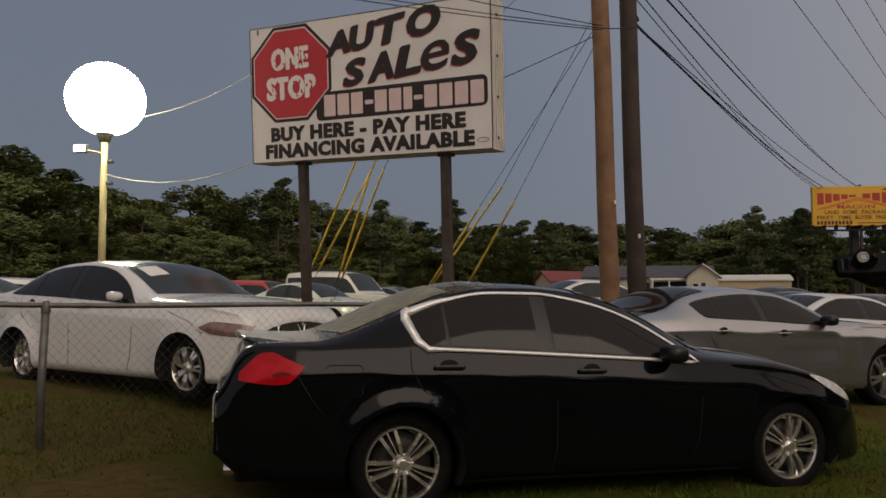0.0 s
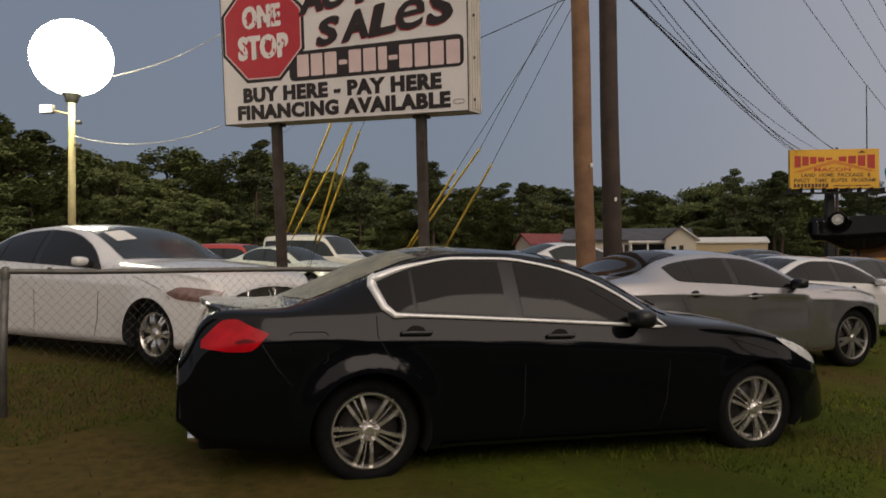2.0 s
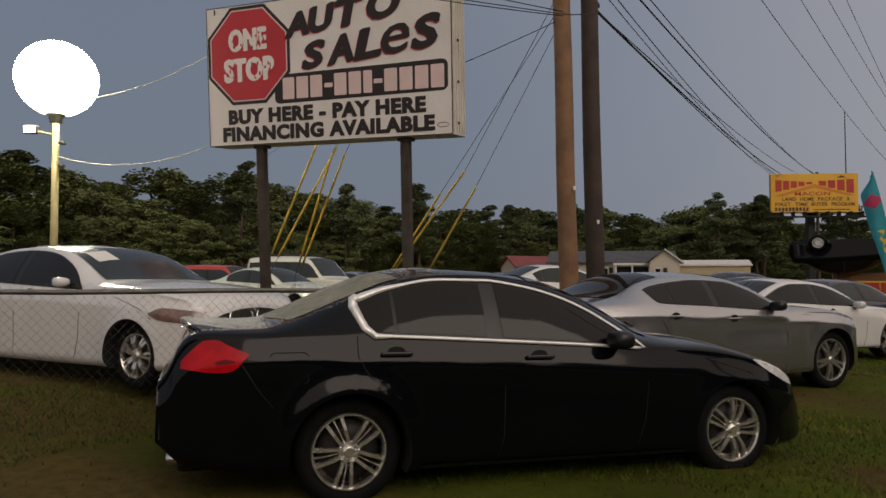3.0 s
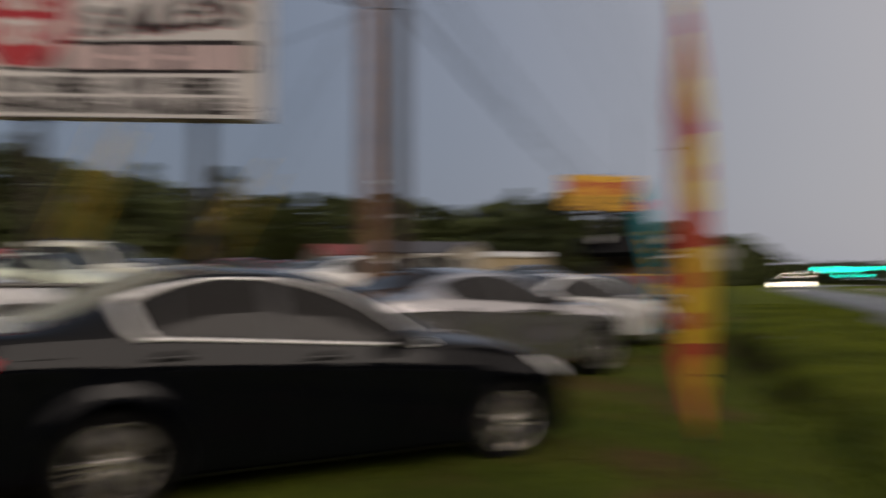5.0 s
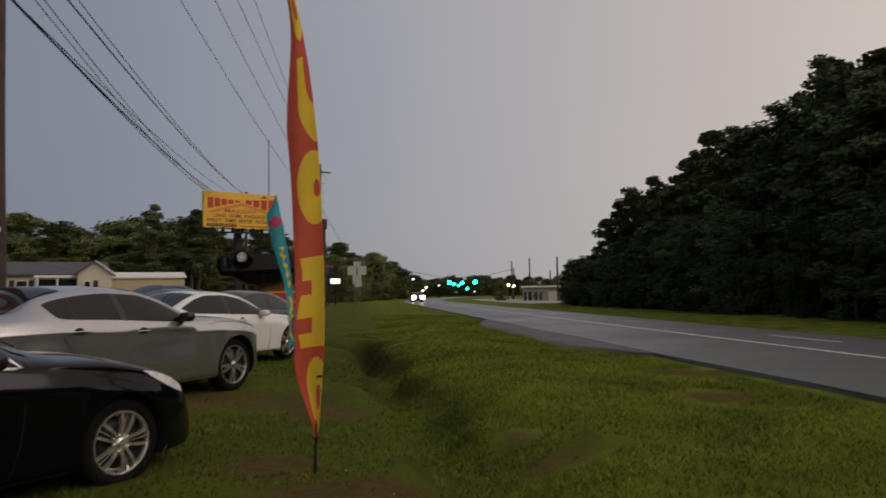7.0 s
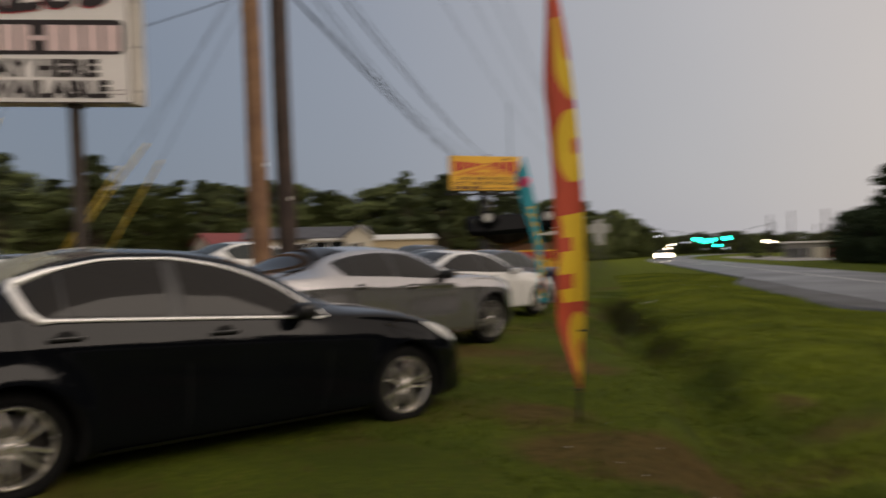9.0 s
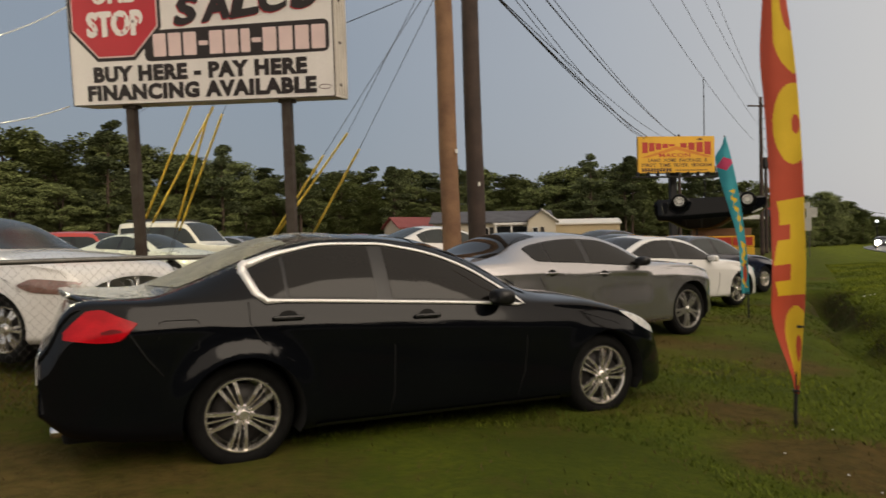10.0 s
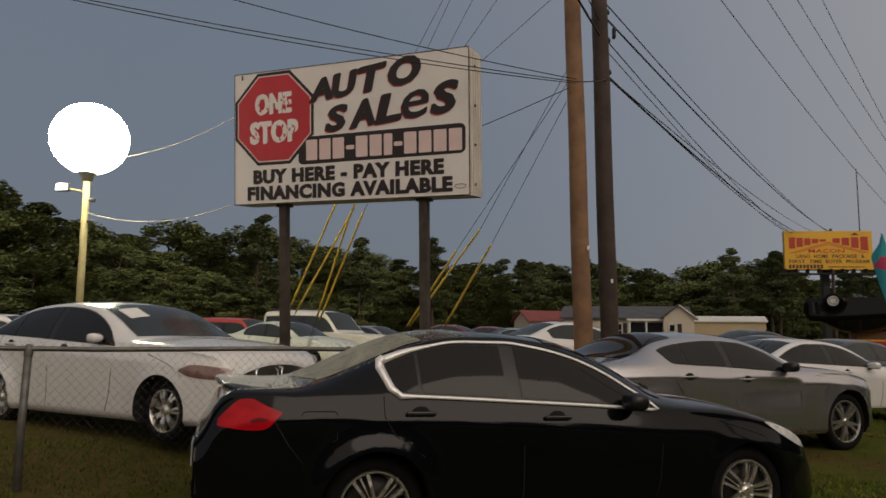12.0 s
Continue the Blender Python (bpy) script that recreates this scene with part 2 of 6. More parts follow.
BLADE = material("grass_blade", (0.125, 0.150, 0.012), 0.7, 0.0, 0.25, 0.5, 8, 0.0, island=0.25, tint=(0.045, 0.075, 0.010), spec=0.12)
LUSH_BLADE = material("lush_blade", (0.178, 0.206, 0.015), 0.7, 0.0, 0.25, 0.5, 8, 0.0, island=0.2, tint=(0.085, 0.11, 0.012), spec=0.12)
DRY_BLADE = material("dry_blade", (0.10, 0.068, 0.028), 0.8, 0.0, 0.25, 0.6, 8, 0.0, island=0.25, spec=0.12)
SMALL_WHITE = material("white_litter", (0.75, 0.75, 0.73), 0.5)

# grass, bare ground and dead straw blended in patches of their own shape
GROUND = bpy.data.materials.new("ground_cover")
GROUND.use_nodes = True
gn, gl = GROUND.node_tree.nodes, GROUND.node_tree.links
g_tc = gn.new("ShaderNodeTexCoord")


def g_noise(scale, detail=4, rough=0.6):
    q = gn.new("ShaderNodeTexNoise")
    q.inputs["Scale"].default_value, q.inputs["Detail"].default_value, q.inputs["Roughness"].default_value = scale, detail, rough
    gl.new(g_tc.outputs["Object"], q.inputs["Vector"])
    return q.outputs[0]


def g_mix(fac, lo, hi, a, b):
    r, x = gn.new("ShaderNodeMapRange"), gn.new("ShaderNodeMixRGB")
    r.inputs["From Min"].default_value, r.inputs["From Max"].default_value = lo, hi
    gl.new(fac, r.inputs["Value"])
    gl.new(r.outputs[0], x.inputs[0])
    for i, c in ((1, a), (2, b)):
        if isinstance(c, tuple):
            x.inputs[i].default_value = (*c, 1)
        else:
            gl.new(c, x.inputs[i])
    return x.outputs[0]


green = g_mix(g_noise(0.7), 0.38, 0.62, (0.078, 0.096, 0.010), (0.040, 0.052, 0.008))
green = g_mix(g_noise(14), 0.3, 0.8, green, (0.030, 0.044, 0.008))
straw = g_mix(g_noise(9), 0.35, 0.7, (0.090, 0.058, 0.022), (0.042, 0.030, 0.012))
# the lot side is trodden and brown, the verge towards the road lush
g_dot, g_side, g_add = gn.new("ShaderNodeVectorMath"), gn.new("ShaderNodeMapRange"), gn.new("ShaderNodeMath")
g_dot.operation, g_dot.inputs[1].default_value = "DOT_PRODUCT", (math.cos(radians(34.7)), -math.sin(radians(34.7)), 0)
gl.new(g_tc.outputs["Object"], g_dot.inputs[0])
g_side.inputs["From Min"].default_value, g_side.inputs["From Max"].default_value = -6.0, 4.0
g_side.inputs["To Min"].default_value, g_side.inputs["To Max"].default_value = 0.17, -0.10
gl.new(g_dot.outputs["Value"], g_side.inputs["Value"])
lush = g_mix(g_noise(1.1, 5, 0.6), 0.36, 0.62, (0.125, 0.148, 0.012), (0.046, 0.062, 0.008))
green = g_mix(g_dot.outputs["Value"], 0.5, 3.4, green, lush)
gl.new(g_side.outputs[0], g_add.inputs[0])
gl.new(g_noise(0.42, 6, 0.65), g_add.inputs[1])
BARE = ((6.25, 3.95, 0.8), (9.65, 4.3, 1.2), (4.0, 3.6, 1.0), (5.6, 7.0, 0.9), (5.3, 8.3, 1.3), (-1.6, 3.6, 1.6), (1.9, 3.0, 0.7), (3.2, 2.2, 0.9), (3.45, 4.05, 0.8), (3.9, 3.7, 0.7), (3.85, 5.05, 0.6), (6.5, 4.75, 0.5), (12.1, 5.9, 1.3))  # x, y, size
bare = g_add.outputs[0]
for px, py, size in BARE:
    g_far, g_spot, g_sum = gn.new("ShaderNodeVectorMath"), gn.new("ShaderNodeMapRange"), gn.new("ShaderNodeMath")
    g_far.operation, g_far.inputs[1].default_value = "DISTANCE", (px, py, 0)
    gl.new(g_tc.outputs["Object"], g_far.inputs[0])
    g_spot.inputs["From Min"].default_value, g_spot.inputs["From Max"].default_value = size, 0.0
    g_spot.inputs["To Max"].default_value = 0.32
    gl.new(g_far.outputs["Value"], g_spot.inputs["Value"])
    gl.new(g_spot.outputs[0], g_sum.inputs[0])
    gl.new(bare, g_sum.inputs[1])
    bare = g_sum.outputs[0]
cover = g_mix(bare, 0.52, 0.68, green, straw)
# the ground turns dark brown and dark green on the steep banks of the ditch
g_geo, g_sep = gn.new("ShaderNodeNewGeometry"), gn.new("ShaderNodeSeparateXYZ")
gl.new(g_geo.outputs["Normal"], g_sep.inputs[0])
bank_tone = g_mix(g_noise(5), 0.35, 0.65, (0.045, 0.032, 0.016), (0.022, 0.028, 0.008))
cover = g_mix(g_sep.outputs[2], 0.86, 0.60, cover, bank_tone)
gb = gn["Principled BSDF"]
gl.new(cover, gb.inputs["Base Color"])
gb.inputs["Roughness"].default_value = 0.95
gb.inputs["Specular IOR Level"].default_value = 0.06
gb.inputs["Sheen Weight"].default_value, gb.inputs["Sheen Roughness"].default_value = 0.10, 0.4
gb.inputs["Sheen Tint"].default_value = (0.42, 0.50, 0.04, 1)
g_bump = gn.new("ShaderNodeBump")
g_bump.inputs["Strength"].default_value, g_bump.inputs["Distance"].default_value = 0.6, 0.05
gl.new(g_noise(22, 5, 0.7), g_bump.inputs["Height"])
gl.new(g_bump.outputs[0], gb.inputs["Normal"])


# ---- building tools ----
def link_mesh(name, verts, faces, mat, parent=None, label="", smooth=True):
    me = bpy.data.meshes.new(name)
    me.from_pydata([tuple(v) for v in verts], [], [tuple(f) for f in faces])
    me.update()
    me.materials.append(mat)
    me.polygons.foreach_set("use_smooth", [smooth] * len(me.polygons))
    ob = new(name, me)
    ob.parent = parent
    return tagged(ob, label)


def part(name, bm, mat, parent, label="", smooth=False):
    """Links a bmesh as one mesh object under a thing or a part."""
    me = bpy.data.meshes.new(name)
    bm.normal_update()
    bm.to_mesh(me)
    bm.free()
    me.materials.append(mat)
    me.polygons.foreach_set("use_smooth", [smooth] * len(me.polygons))
    ob = new(name, me)
    ob.parent = parent
    return tagged(ob, label)


def thing(name, m, label, category, group="", kind=""):
    ob = new(name)
    ob.empty_display_size = 0.2
    ob.matrix_world = m
    return tagged(ob, label, category, group, kind)


def box(bm, cx, cy, cz, sx, sy, sz, bevel=0.0, m=None):
    t = Matrix.Translation((cx, cy, cz)) @ Matrix.Diagonal((sx, sy, sz, 1))
    r = bmesh.ops.create_cube(bm, size=1, matrix=(m @ t) if m else t)
    if bevel:
        es = list({e for v in r["verts"] for e in v.link_edges})
        bmesh.ops.bevel(bm, geom=es, offset=bevel, segments=2, affect="EDGES", profile=0.5)
    return bm


def block(sx, sy, sz, cx=0.0, cy=0.0, cz=0.0, bevel=0.0, m=None):
    return box(bmesh.new(), cx, cy, cz, sx, sy, sz, bevel, m)


def tube(points, radius, sides=6, close=False):
    """Vertices and faces of a round bar along points; radius may be a list."""
    p = [Vector(q) for q in points]
    n = len(p)
    rs = radius if isinstance(radius, (list, tuple)) else [radius] * n
    verts, faces = [], []
    steep = abs((p[n // 2] - p[0]).normalized().z) > 0.9
    ref = Vector((0, 1, 0)) if steep and not close else Vector((0, 0, 1))
    for i in range(n):
        a, b = (p[i - 1], p[(i + 1) % n]) if close else (p[max(i - 1, 0)], p[min(i + 1, n - 1)])
        d = (b - a).normalized()
        side = d.cross(ref)
        if side.length < 1e-3:
            side = d.cross(Vector((1, 0.1, 0)))
        side.normalize()
        up = side.cross(d)
        for k in range(sides):
            w = 2 * math.pi * k / sides
            verts.append(p[i] + rs[i] * (math.cos(w) * side + math.sin(w) * up))
    for i in range(n if close else n - 1):
        for k in range(sides):
            j, k2 = (i + 1) % n, (k + 1) % sides
            faces.append((i * sides + k, i * sides + k2, j * sides + k2, j * sides + k))
    if not close:
        faces.append(tuple(range(sides - 1, -1, -1)))
        faces.append(tuple((n - 1) * sides + k for k in range(sides)))
    return verts, faces


def merge(pieces):
    verts, faces = [], []
    for v, f in pieces:
        o = len(verts)
        verts += list(v)
        faces += [tuple(i + o for i in q) for q in f]
    return verts, faces


def grid_mesh(rows):
    """Rows of equal length become one sheet of quads."""
    w = len(rows[0])
    verts = [v for r in rows for v in r]
    faces = [(i * w + j, i * w + j + 1, (i + 1) * w + j + 1, (i + 1) * w + j) for i in range(len(rows) - 1) for j in range(w - 1)]
    return verts, faces


def lathe(profile, sides, axis="y"):
    """Turns (along, radius) pairs round an axis."""
    rows = []
    for a, r in profile:
        ring = []
        for k in range(sides + 1):
            w = 2 * math.pi * k / sides
            c, s = r * math.cos(w), r * math.sin(w)
            ring.append((c, a, s) if axis == "y" else (c, s, a))
        rows.append(ring)
    return grid_mesh(rows)


def curve(knots):
    """A smooth line through (x, value) knots that never overshoots them."""
    xs, ys = [k[0] for k in knots], [k[1] for k in knots]
    n = len(xs)
    d = [(ys[i + 1] - ys[i]) / (xs[i + 1] - xs[i]) for i in range(n - 1)]
    m = [d[0]] + [0.0 if d[i - 1] * d[i] <= 0 else 2 * d[i - 1] * d[i] / (d[i - 1] + d[i]) for i in range(1, n - 1)] + [d[-1]]

    def at(x):
        if x <= xs[0]:
            return ys[0]
        if x >= xs[-1]:
            return ys[-1]
        i = max(j for j in range(n - 1) if xs[j] <= x)
        h = xs[i + 1] - xs[i]
        t = (x - xs[i]) / h
        return ((1 + 2 * t) * (1 - t) ** 2 * ys[i] + t * (1 - t) ** 2 * h * m[i] + t * t * (3 - 2 * t) * ys[i + 1] + t * t * (t - 1) * h * m[i + 1])
    return at


def lettering(words, width, height, depth=0.004, slant=0.0, bold=0.0, turn=0.0, heavy=0.0):
    """Raised letters in the x-z plane, facing -y, filling a box that starts at the origin."""
    c = bpy.data.curves.new("words", "FONT")
    c.body, c.extrude, c.shear, c.offset, c.resolution_u, c.space_character = words, 0.02, slant, bold, 3, 1 + 2.2 * bold
    o = bpy.data.objects.new("words", c)
    me = bpy.data.meshes.new_from_object(o)
    co = np.array([v.co[:] for v in me.vertices])
    lo, hi = co.min(0), co.max(0)
    co = (co - lo) / np.maximum(hi - lo, 1e-6)
    ca, sa = math.cos(radians(turn)), math.sin(radians(turn))
    verts = []
    for a, b, z in co:
        px, pz = a * width, b * height
        verts.append((px * ca - pz * sa, -z * depth, px * sa + pz * ca))
    faces = [tuple(p.vertices) for p in me.polygons]
    if heavy:
        base = (verts, faces)
        verts, faces = merge([base] + [([(v[0] + dx * heavy, v[1] - 0.0005 * (i + 1), v[2] + dz * heavy * 0.6) for v in base[0]], base[1])
                                       for i, (dx, dz) in enumerate(((-1, 0), (1, 0), (0.5, 1), (-0.5, -1)))])
    bpy.data.objects.remove(o)
    bpy.data.curves.remove(c)
    bpy.data.meshes.remove(me)
    return verts, faces


def slab(outline, y0, y1):
    """A flat plate in the x-z plane from its outline, between y0 and y1."""
    n = len(outline)
    verts = [(x, y0, z) for x, z in outline] + [(x, y1, z) for x, z in outline]
    faces = [tuple(range(n)), tuple(range(2 * n - 1, n - 1, -1))]
    faces += [(i, i + n, (i + 1) % n + n, (i + 1) % n) for i in range(n)]
    return verts, faces


def shifted(vf, dx=0.0, dy=0.0, dz=0.0):
    return [(v[0] + dx, v[1] + dy, v[2] + dz) for v in vf[0]], vf[1]

# ---- ground and road ----
ROAD = radians(34.7)  # the road's azimuth
U = Vector((math.sin(ROAD), math.cos(ROAD)))  # along the road
S = Vector((math.cos(ROAD), -math.sin(ROAD)))  # across it, away from the lot


def us(x, y):
    return x * U.x + y * U.y, x * S.x + y * S.y


def xy(u, s):
    return u * U.x + s * S.x, u * U.y + s * S.y


def smooth(a, b, x):
    t = min(1.0, max(0.0, (x - a) / (b - a)))
    return t * t * (3 - 2 * t)


def bend(u):
    """How far the road has swung to its right at u."""
    return 0.0 if u < 95 else (u - 95) ** 2 / 620


def height(x, y):
    u, s = us(x, y)
    z = -0.035 * max(-9.0, min(0.0, s)) - 0.008 * min(0.0, max(-120.0, s) + 9.0)
    z -= 0.04
    z += 0.062 * smooth(5, 9, u) * (1 - smooth(0.0, 1.0, s)) * (1 - smooth(-4.0, -8.0, s))
    z += 0.145 * smooth(-4.6, -6.6, s) * (1 - smooth(-11, -18, s))
    ditch = 1.95 - 0.066 * max(0.0, u - 6) + 0.08 * math.sin(u * 0.9) + 0.06 * math.sin(u * 2.1 + 1)
    run = smooth(-14, -9, u) * (1 - smooth(21.5, 22.6, u))
    ditch += 0.16 * noise.noise((u * 0.8, 1.7, 4.4)) + 0.07 * noise.noise((u * 2.6, s * 1.4, 2.2))
    z -= (0.34 + 0.20 * smooth(9, 14, u) + 0.30 * smooth(17, 19, u)) * run * math.exp(-abs((s - ditch) / (0.46 + 0.10 * math.sin(u * 1.3) + 0.05 * math.sin(u * 3.7))) ** 2.7)
    z -= 0.13 * smooth(3.0, 5.5, u) * (1 - smooth(8.2, 9.4, u)) * math.exp(-abs((s - 2.72 - 0.1 * math.sin(u * 1.7)) / 0.38) ** 2.4)
    z += 0.20 * math.exp(-(((s - 3.6) / 1.2) ** 2)) * smooth(6, 10.5, u) * (1 - smooth(30, 60, u))
    if s < 6.5 or s > 14.5:
        z += 0.035 * noise.noise((x * 0.5, y * 0.5, 3.1)) + 0.02 * noise.noise((x * 1.7, y * 1.7, 9.2)) * (1.0 if abs(x) + abs(y) < 60 else 0.0)
    return z


def spread(lo, hi, near_lo, near_hi, step, grow=1.22):
    out = list(np.arange(near_lo, near_hi + 1e-6, step))
    d, a = step, near_hi
    while a < hi:
        d *= grow
        a += d
        out.append(a)
    d, a = step, near_lo
    while a > lo:
        d *= grow
        a -= d
        out.insert(0, a)
    return out


u_lines, s_lines = spread(-2500, 4000, -6, 30, 0.16), spread(-3500, 3500, -6, 7.4, 0.11)
rows = []
for u in u_lines:
    row = []
    for s in s_lines:
        x, y = xy(u, s)
        row.append((x, y, height(x, y)))
    rows.append(row)
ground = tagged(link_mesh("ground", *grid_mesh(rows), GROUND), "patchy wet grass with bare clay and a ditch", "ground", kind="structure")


def strip(name, s0, s1, z, mat, label, category, u0=-400, u1=420, crown=0.0):
    lines = [u0 + (u1 - u0) * i / 160 for i in range(161)]
    rows = []
    for u in lines:
        b = bend(u)
        row = [(*xy(u, s0 + b), z - 0.25)]
        for k in range(9):
            f = k / 8
            wob = 0.07 * math.sin(u * 0.7) * (1 if k in (0, 8) and mat is ASPHALT else 0)
            row.append((*xy(u, s0 + (s1 - s0) * f + b + wob), z + crown * 4 * f * (1 - f)))
        row.append((*xy(u, s1 + b), z - 0.25))
        rows.append(row)
    v, f = grid_mesh(rows)
    return tagged(link_mesh(name, v, f, mat, smooth=False), label, category, kind="structure")


strip("road", 7.2, 13.95, 0.03, ASPHALT, "wet grey asphalt highway with worn edges", "road", crown=0.04)
strip("road_marking", 10.28, 10.42, 0.073, ROAD_PAINT, "continuous white painted edge line on the asphalt", "road marking")
for k in range(14):
    u0 = -20 + 12 * k
    strip("road_marking", 12.15, 12.25, 0.064, ROAD_PAINT, "short white painted lane dash on the asphalt", "road marking", u0, u0 + 3)
# rough pull-off beside the road
rows = []
for i in range(41):
    u = 13 + 26 * i / 40
    inner = 7.5 - 1.75 * smooth(13, 19, u) * (1 - smooth(29, 38.5, u)) + 0.06 * math.sin(u * 3.1)
    rows.append([(*xy(u, inner + (7.31 - inner) * k / 6), (0.012 if k else -0.15) + 0.012 * k / 6) for k in range(7)])
tagged(link_mesh("pavement", *grid_mesh(rows), OLD_ASPHALT), "broken dark asphalt pull-off beside the highway", "pull-off", kind="structure")
strip("pavement", 19.5, 27.0, 0.02, CONCRETE, "pale gravel forecourt beside the highway", "forecourt", 78, 140)


# ---- cars ----
class Shell:
    """The outer skin of a car: x forward from the rear axle, y to its left, z up from the ground."""

    def __init__(self, k):
        self.k = k
        self.x0, self.x1 = k["ends"]
        self.zs, self.zb, self.zr, self.zt = curve(k["zs"]), curve(k["zb"]), curve(k["zr"]), curve(k["zt"])
        self.wb, self.wr = curve(k["wb"]), curve(k["wr"])
        self.ws, self.bulge = k.get("ws", 0.85), k.get("bulge", 0.03)
        self.rear, self.front = k.get("rear", (0.55, 0.2)), k.get("front", (0.85, 0.34))

    def taper(self, x):
        a, b = self.x0 + self.rear[0], self.x1 - self.front[0]
        if x < a:
            return 1 - self.rear[1] * ((a - x) / self.rear[0]) ** 2.6
        if x > b:
            return 1 - self.front[1] * ((x - b) / self.front[0]) ** 2.4
        return 1.0

    def crease(self, x):
        """Height of the line below the windows where the shoulder turns into the flank."""
        zs, zb = self.zs(x), self.zb(x)
        return zb - min(self.k["shoulder"], 0.32 * (zb - zs))

    def side(self, x, z):
        zs, zb, zr = self.zs(x), self.zb(x), self.zr(x)
        if self.k.get("shoulder") and z <= zb:
            zc, wide = self.crease(x), self.wb(x) + 0.02
            if z <= zc:
                u = max(0.0, (z - zs) / max(zc - zs, 1e-4))
                y = self.ws + (wide - self.ws) * math.sin(u * math.pi / 2)
                y -= 0.05 * max(0.0, 1 - u / 0.12) ** 2
            else:
                u = (z - zc) / max(zb - zc, 1e-4)
                y = wide + (self.wb(x) - 0.036 - wide) * (0.8 * u + 0.2 * u * u)
        elif z <= zb:
            u = max(0.0, (z - zs) / max(zb - zs, 1e-4))
            y = self.ws + (self.wb(x) - self.ws) * u + 4 * self.bulge * u * (1 - u)
            if u < 0.12:
                y -= 0.05 * (1 - u / 0.12) ** 2
        else:
            u = min(1.0, (z - zb) / max(zr - zb, 1e-4))
            low = self.wb(x) - (0.036 if self.k.get("shoulder") else 0.0)
            y = low + (self.wr(x) - low) * u + 0.08 * u * (1 - u)
        for ax, swell in zip(self.k["axles"], self.k.get("flare", ())):
            r = math.hypot(x - ax, z - self.k["hub"])
            y += swell * math.exp(-(((r - self.k["arch"] + 0.01) / 0.10) ** 2)) * (1 - smooth(0.0, 0.10, z - zb + 0.14))
        if self.k.get("scallop"):
            lo, hi = self.k["scallop"](x)
            if hi > lo and lo < z < hi:
                f = (hi - z) / (hi - lo)
                y -= 0.042 * smooth(0.85, 1.9, x) * (1 - smooth(2.12, 2.26, x)) * smooth(0.0, 0.14, f) * (1 - smooth(0.35, 1.0, f))
        return y * self.taper(x)

    def top(self, x, y):
        w = self.wr(x) * self.taper(x)
        return self.zr(x) + (self.zt(x) - self.zr(x)) * (1 - min(1.0, abs(y) / w) ** 2.2)

    def skin(self, step):
        n = max(20, int((self.x1 - self.x0) / step))
        xs = [self.x0 + (self.x1 - self.x0) * (0.5 - 0.5 * math.cos(math.pi * i / n)) * 0.25 + (self.x1 - self.x0) * 0.75 * i / n for i in range(n + 1)]
        fine = max(8, int(0.75 / step))
        levels = [i / fine for i in range(fine + 1)]
        hub, arch = self.k["hub"], self.k["arch"]
        verts, keep, ring = [], [], None
        for x in xs:
            half = []
            zs, zb, zr = self.zs(x), self.zb(x), self.zr(x)
            if self.k.get("shoulder"):
                zc = self.crease(x)
                heights = [zs + (zc - zs) * f for f in levels[:-1]] + [zc - 0.008, zc + 0.004] + [zc + (zb - zc) * f for f in (0.25, 0.5, 0.75, 1.0)]
            else:
                heights = [zs + (zb - zs) * f for f in levels]
            for z in heights:
                px, inside = x, False
                for ax in self.k["axles"]:
                    d = math.hypot(x - ax, z - hub)
                    if d < arch:
                        inside = True
                        s = arch / max(d, 1e-3)
                        if d > arch - 2.2 * step:
                            px, z = ax + (x - ax) * s, hub + (z - hub) * s
                half.append((px, self.side(px, z), max(z, zs * 0.8), inside))
            for f in (0.2, 0.4, 0.6, 0.8, 1.0):
                z = zb + (zr - zb) * f
                half.append((x, self.side(x, z), z, False))
            w = self.wr(x) * self.taper(x)
            for f in (0.93, 0.82, 0.66, 0.48, 0.28, 0.12, 0.0):
                half.append((x, w * f, self.top(x, w * f), False))
            loop = [(a, -b, c, d) for a, b, c, d in half] + [(a, b, c, d) for a, b, c, d in half[-2::-1]]
            ring = len(loop)
            verts += [q[:3] for q in loop]
            keep += [not q[3] for q in loop]
        faces = []
        for i in range(len(xs) - 1):
            for j in range(ring - 1):
                q = (i * ring + j, (i + 1) * ring + j, (i + 1) * ring + j + 1, i * ring + j + 1)
                if any(keep[t] for t in q):
                    faces.append(q)
        faces.append(tuple(range(ring - 1, -1, -1)))
        last = (len(xs) - 1) * ring
        faces.append(tuple(last + j for j in range(ring)))
        return verts, faces

    def panel(self, x0, x1, low, high, off, side, nx=24, nz=6):
        """A sheet that lies on the side between two lines."""
        rows = []
        for i in range(nx + 1):
            x = x0 + (x1 - x0) * i / nx
            a, b = low(x), high(x)
            rows.append([(x, side * (self.side(x, a + (b - a) * j / nz) + off), a + (b - a) * j / nz) for j in range(nz + 1)])
        v, f = grid_mesh(rows)
        return v, (f if side < 0 else [q[::-1] for q in f])

    def line(self, pts, radius, side, off=0.001, sides=5):
        return tube([(x, side * (self.side(x, z) + off), z) for x, z in pts], radius, sides)

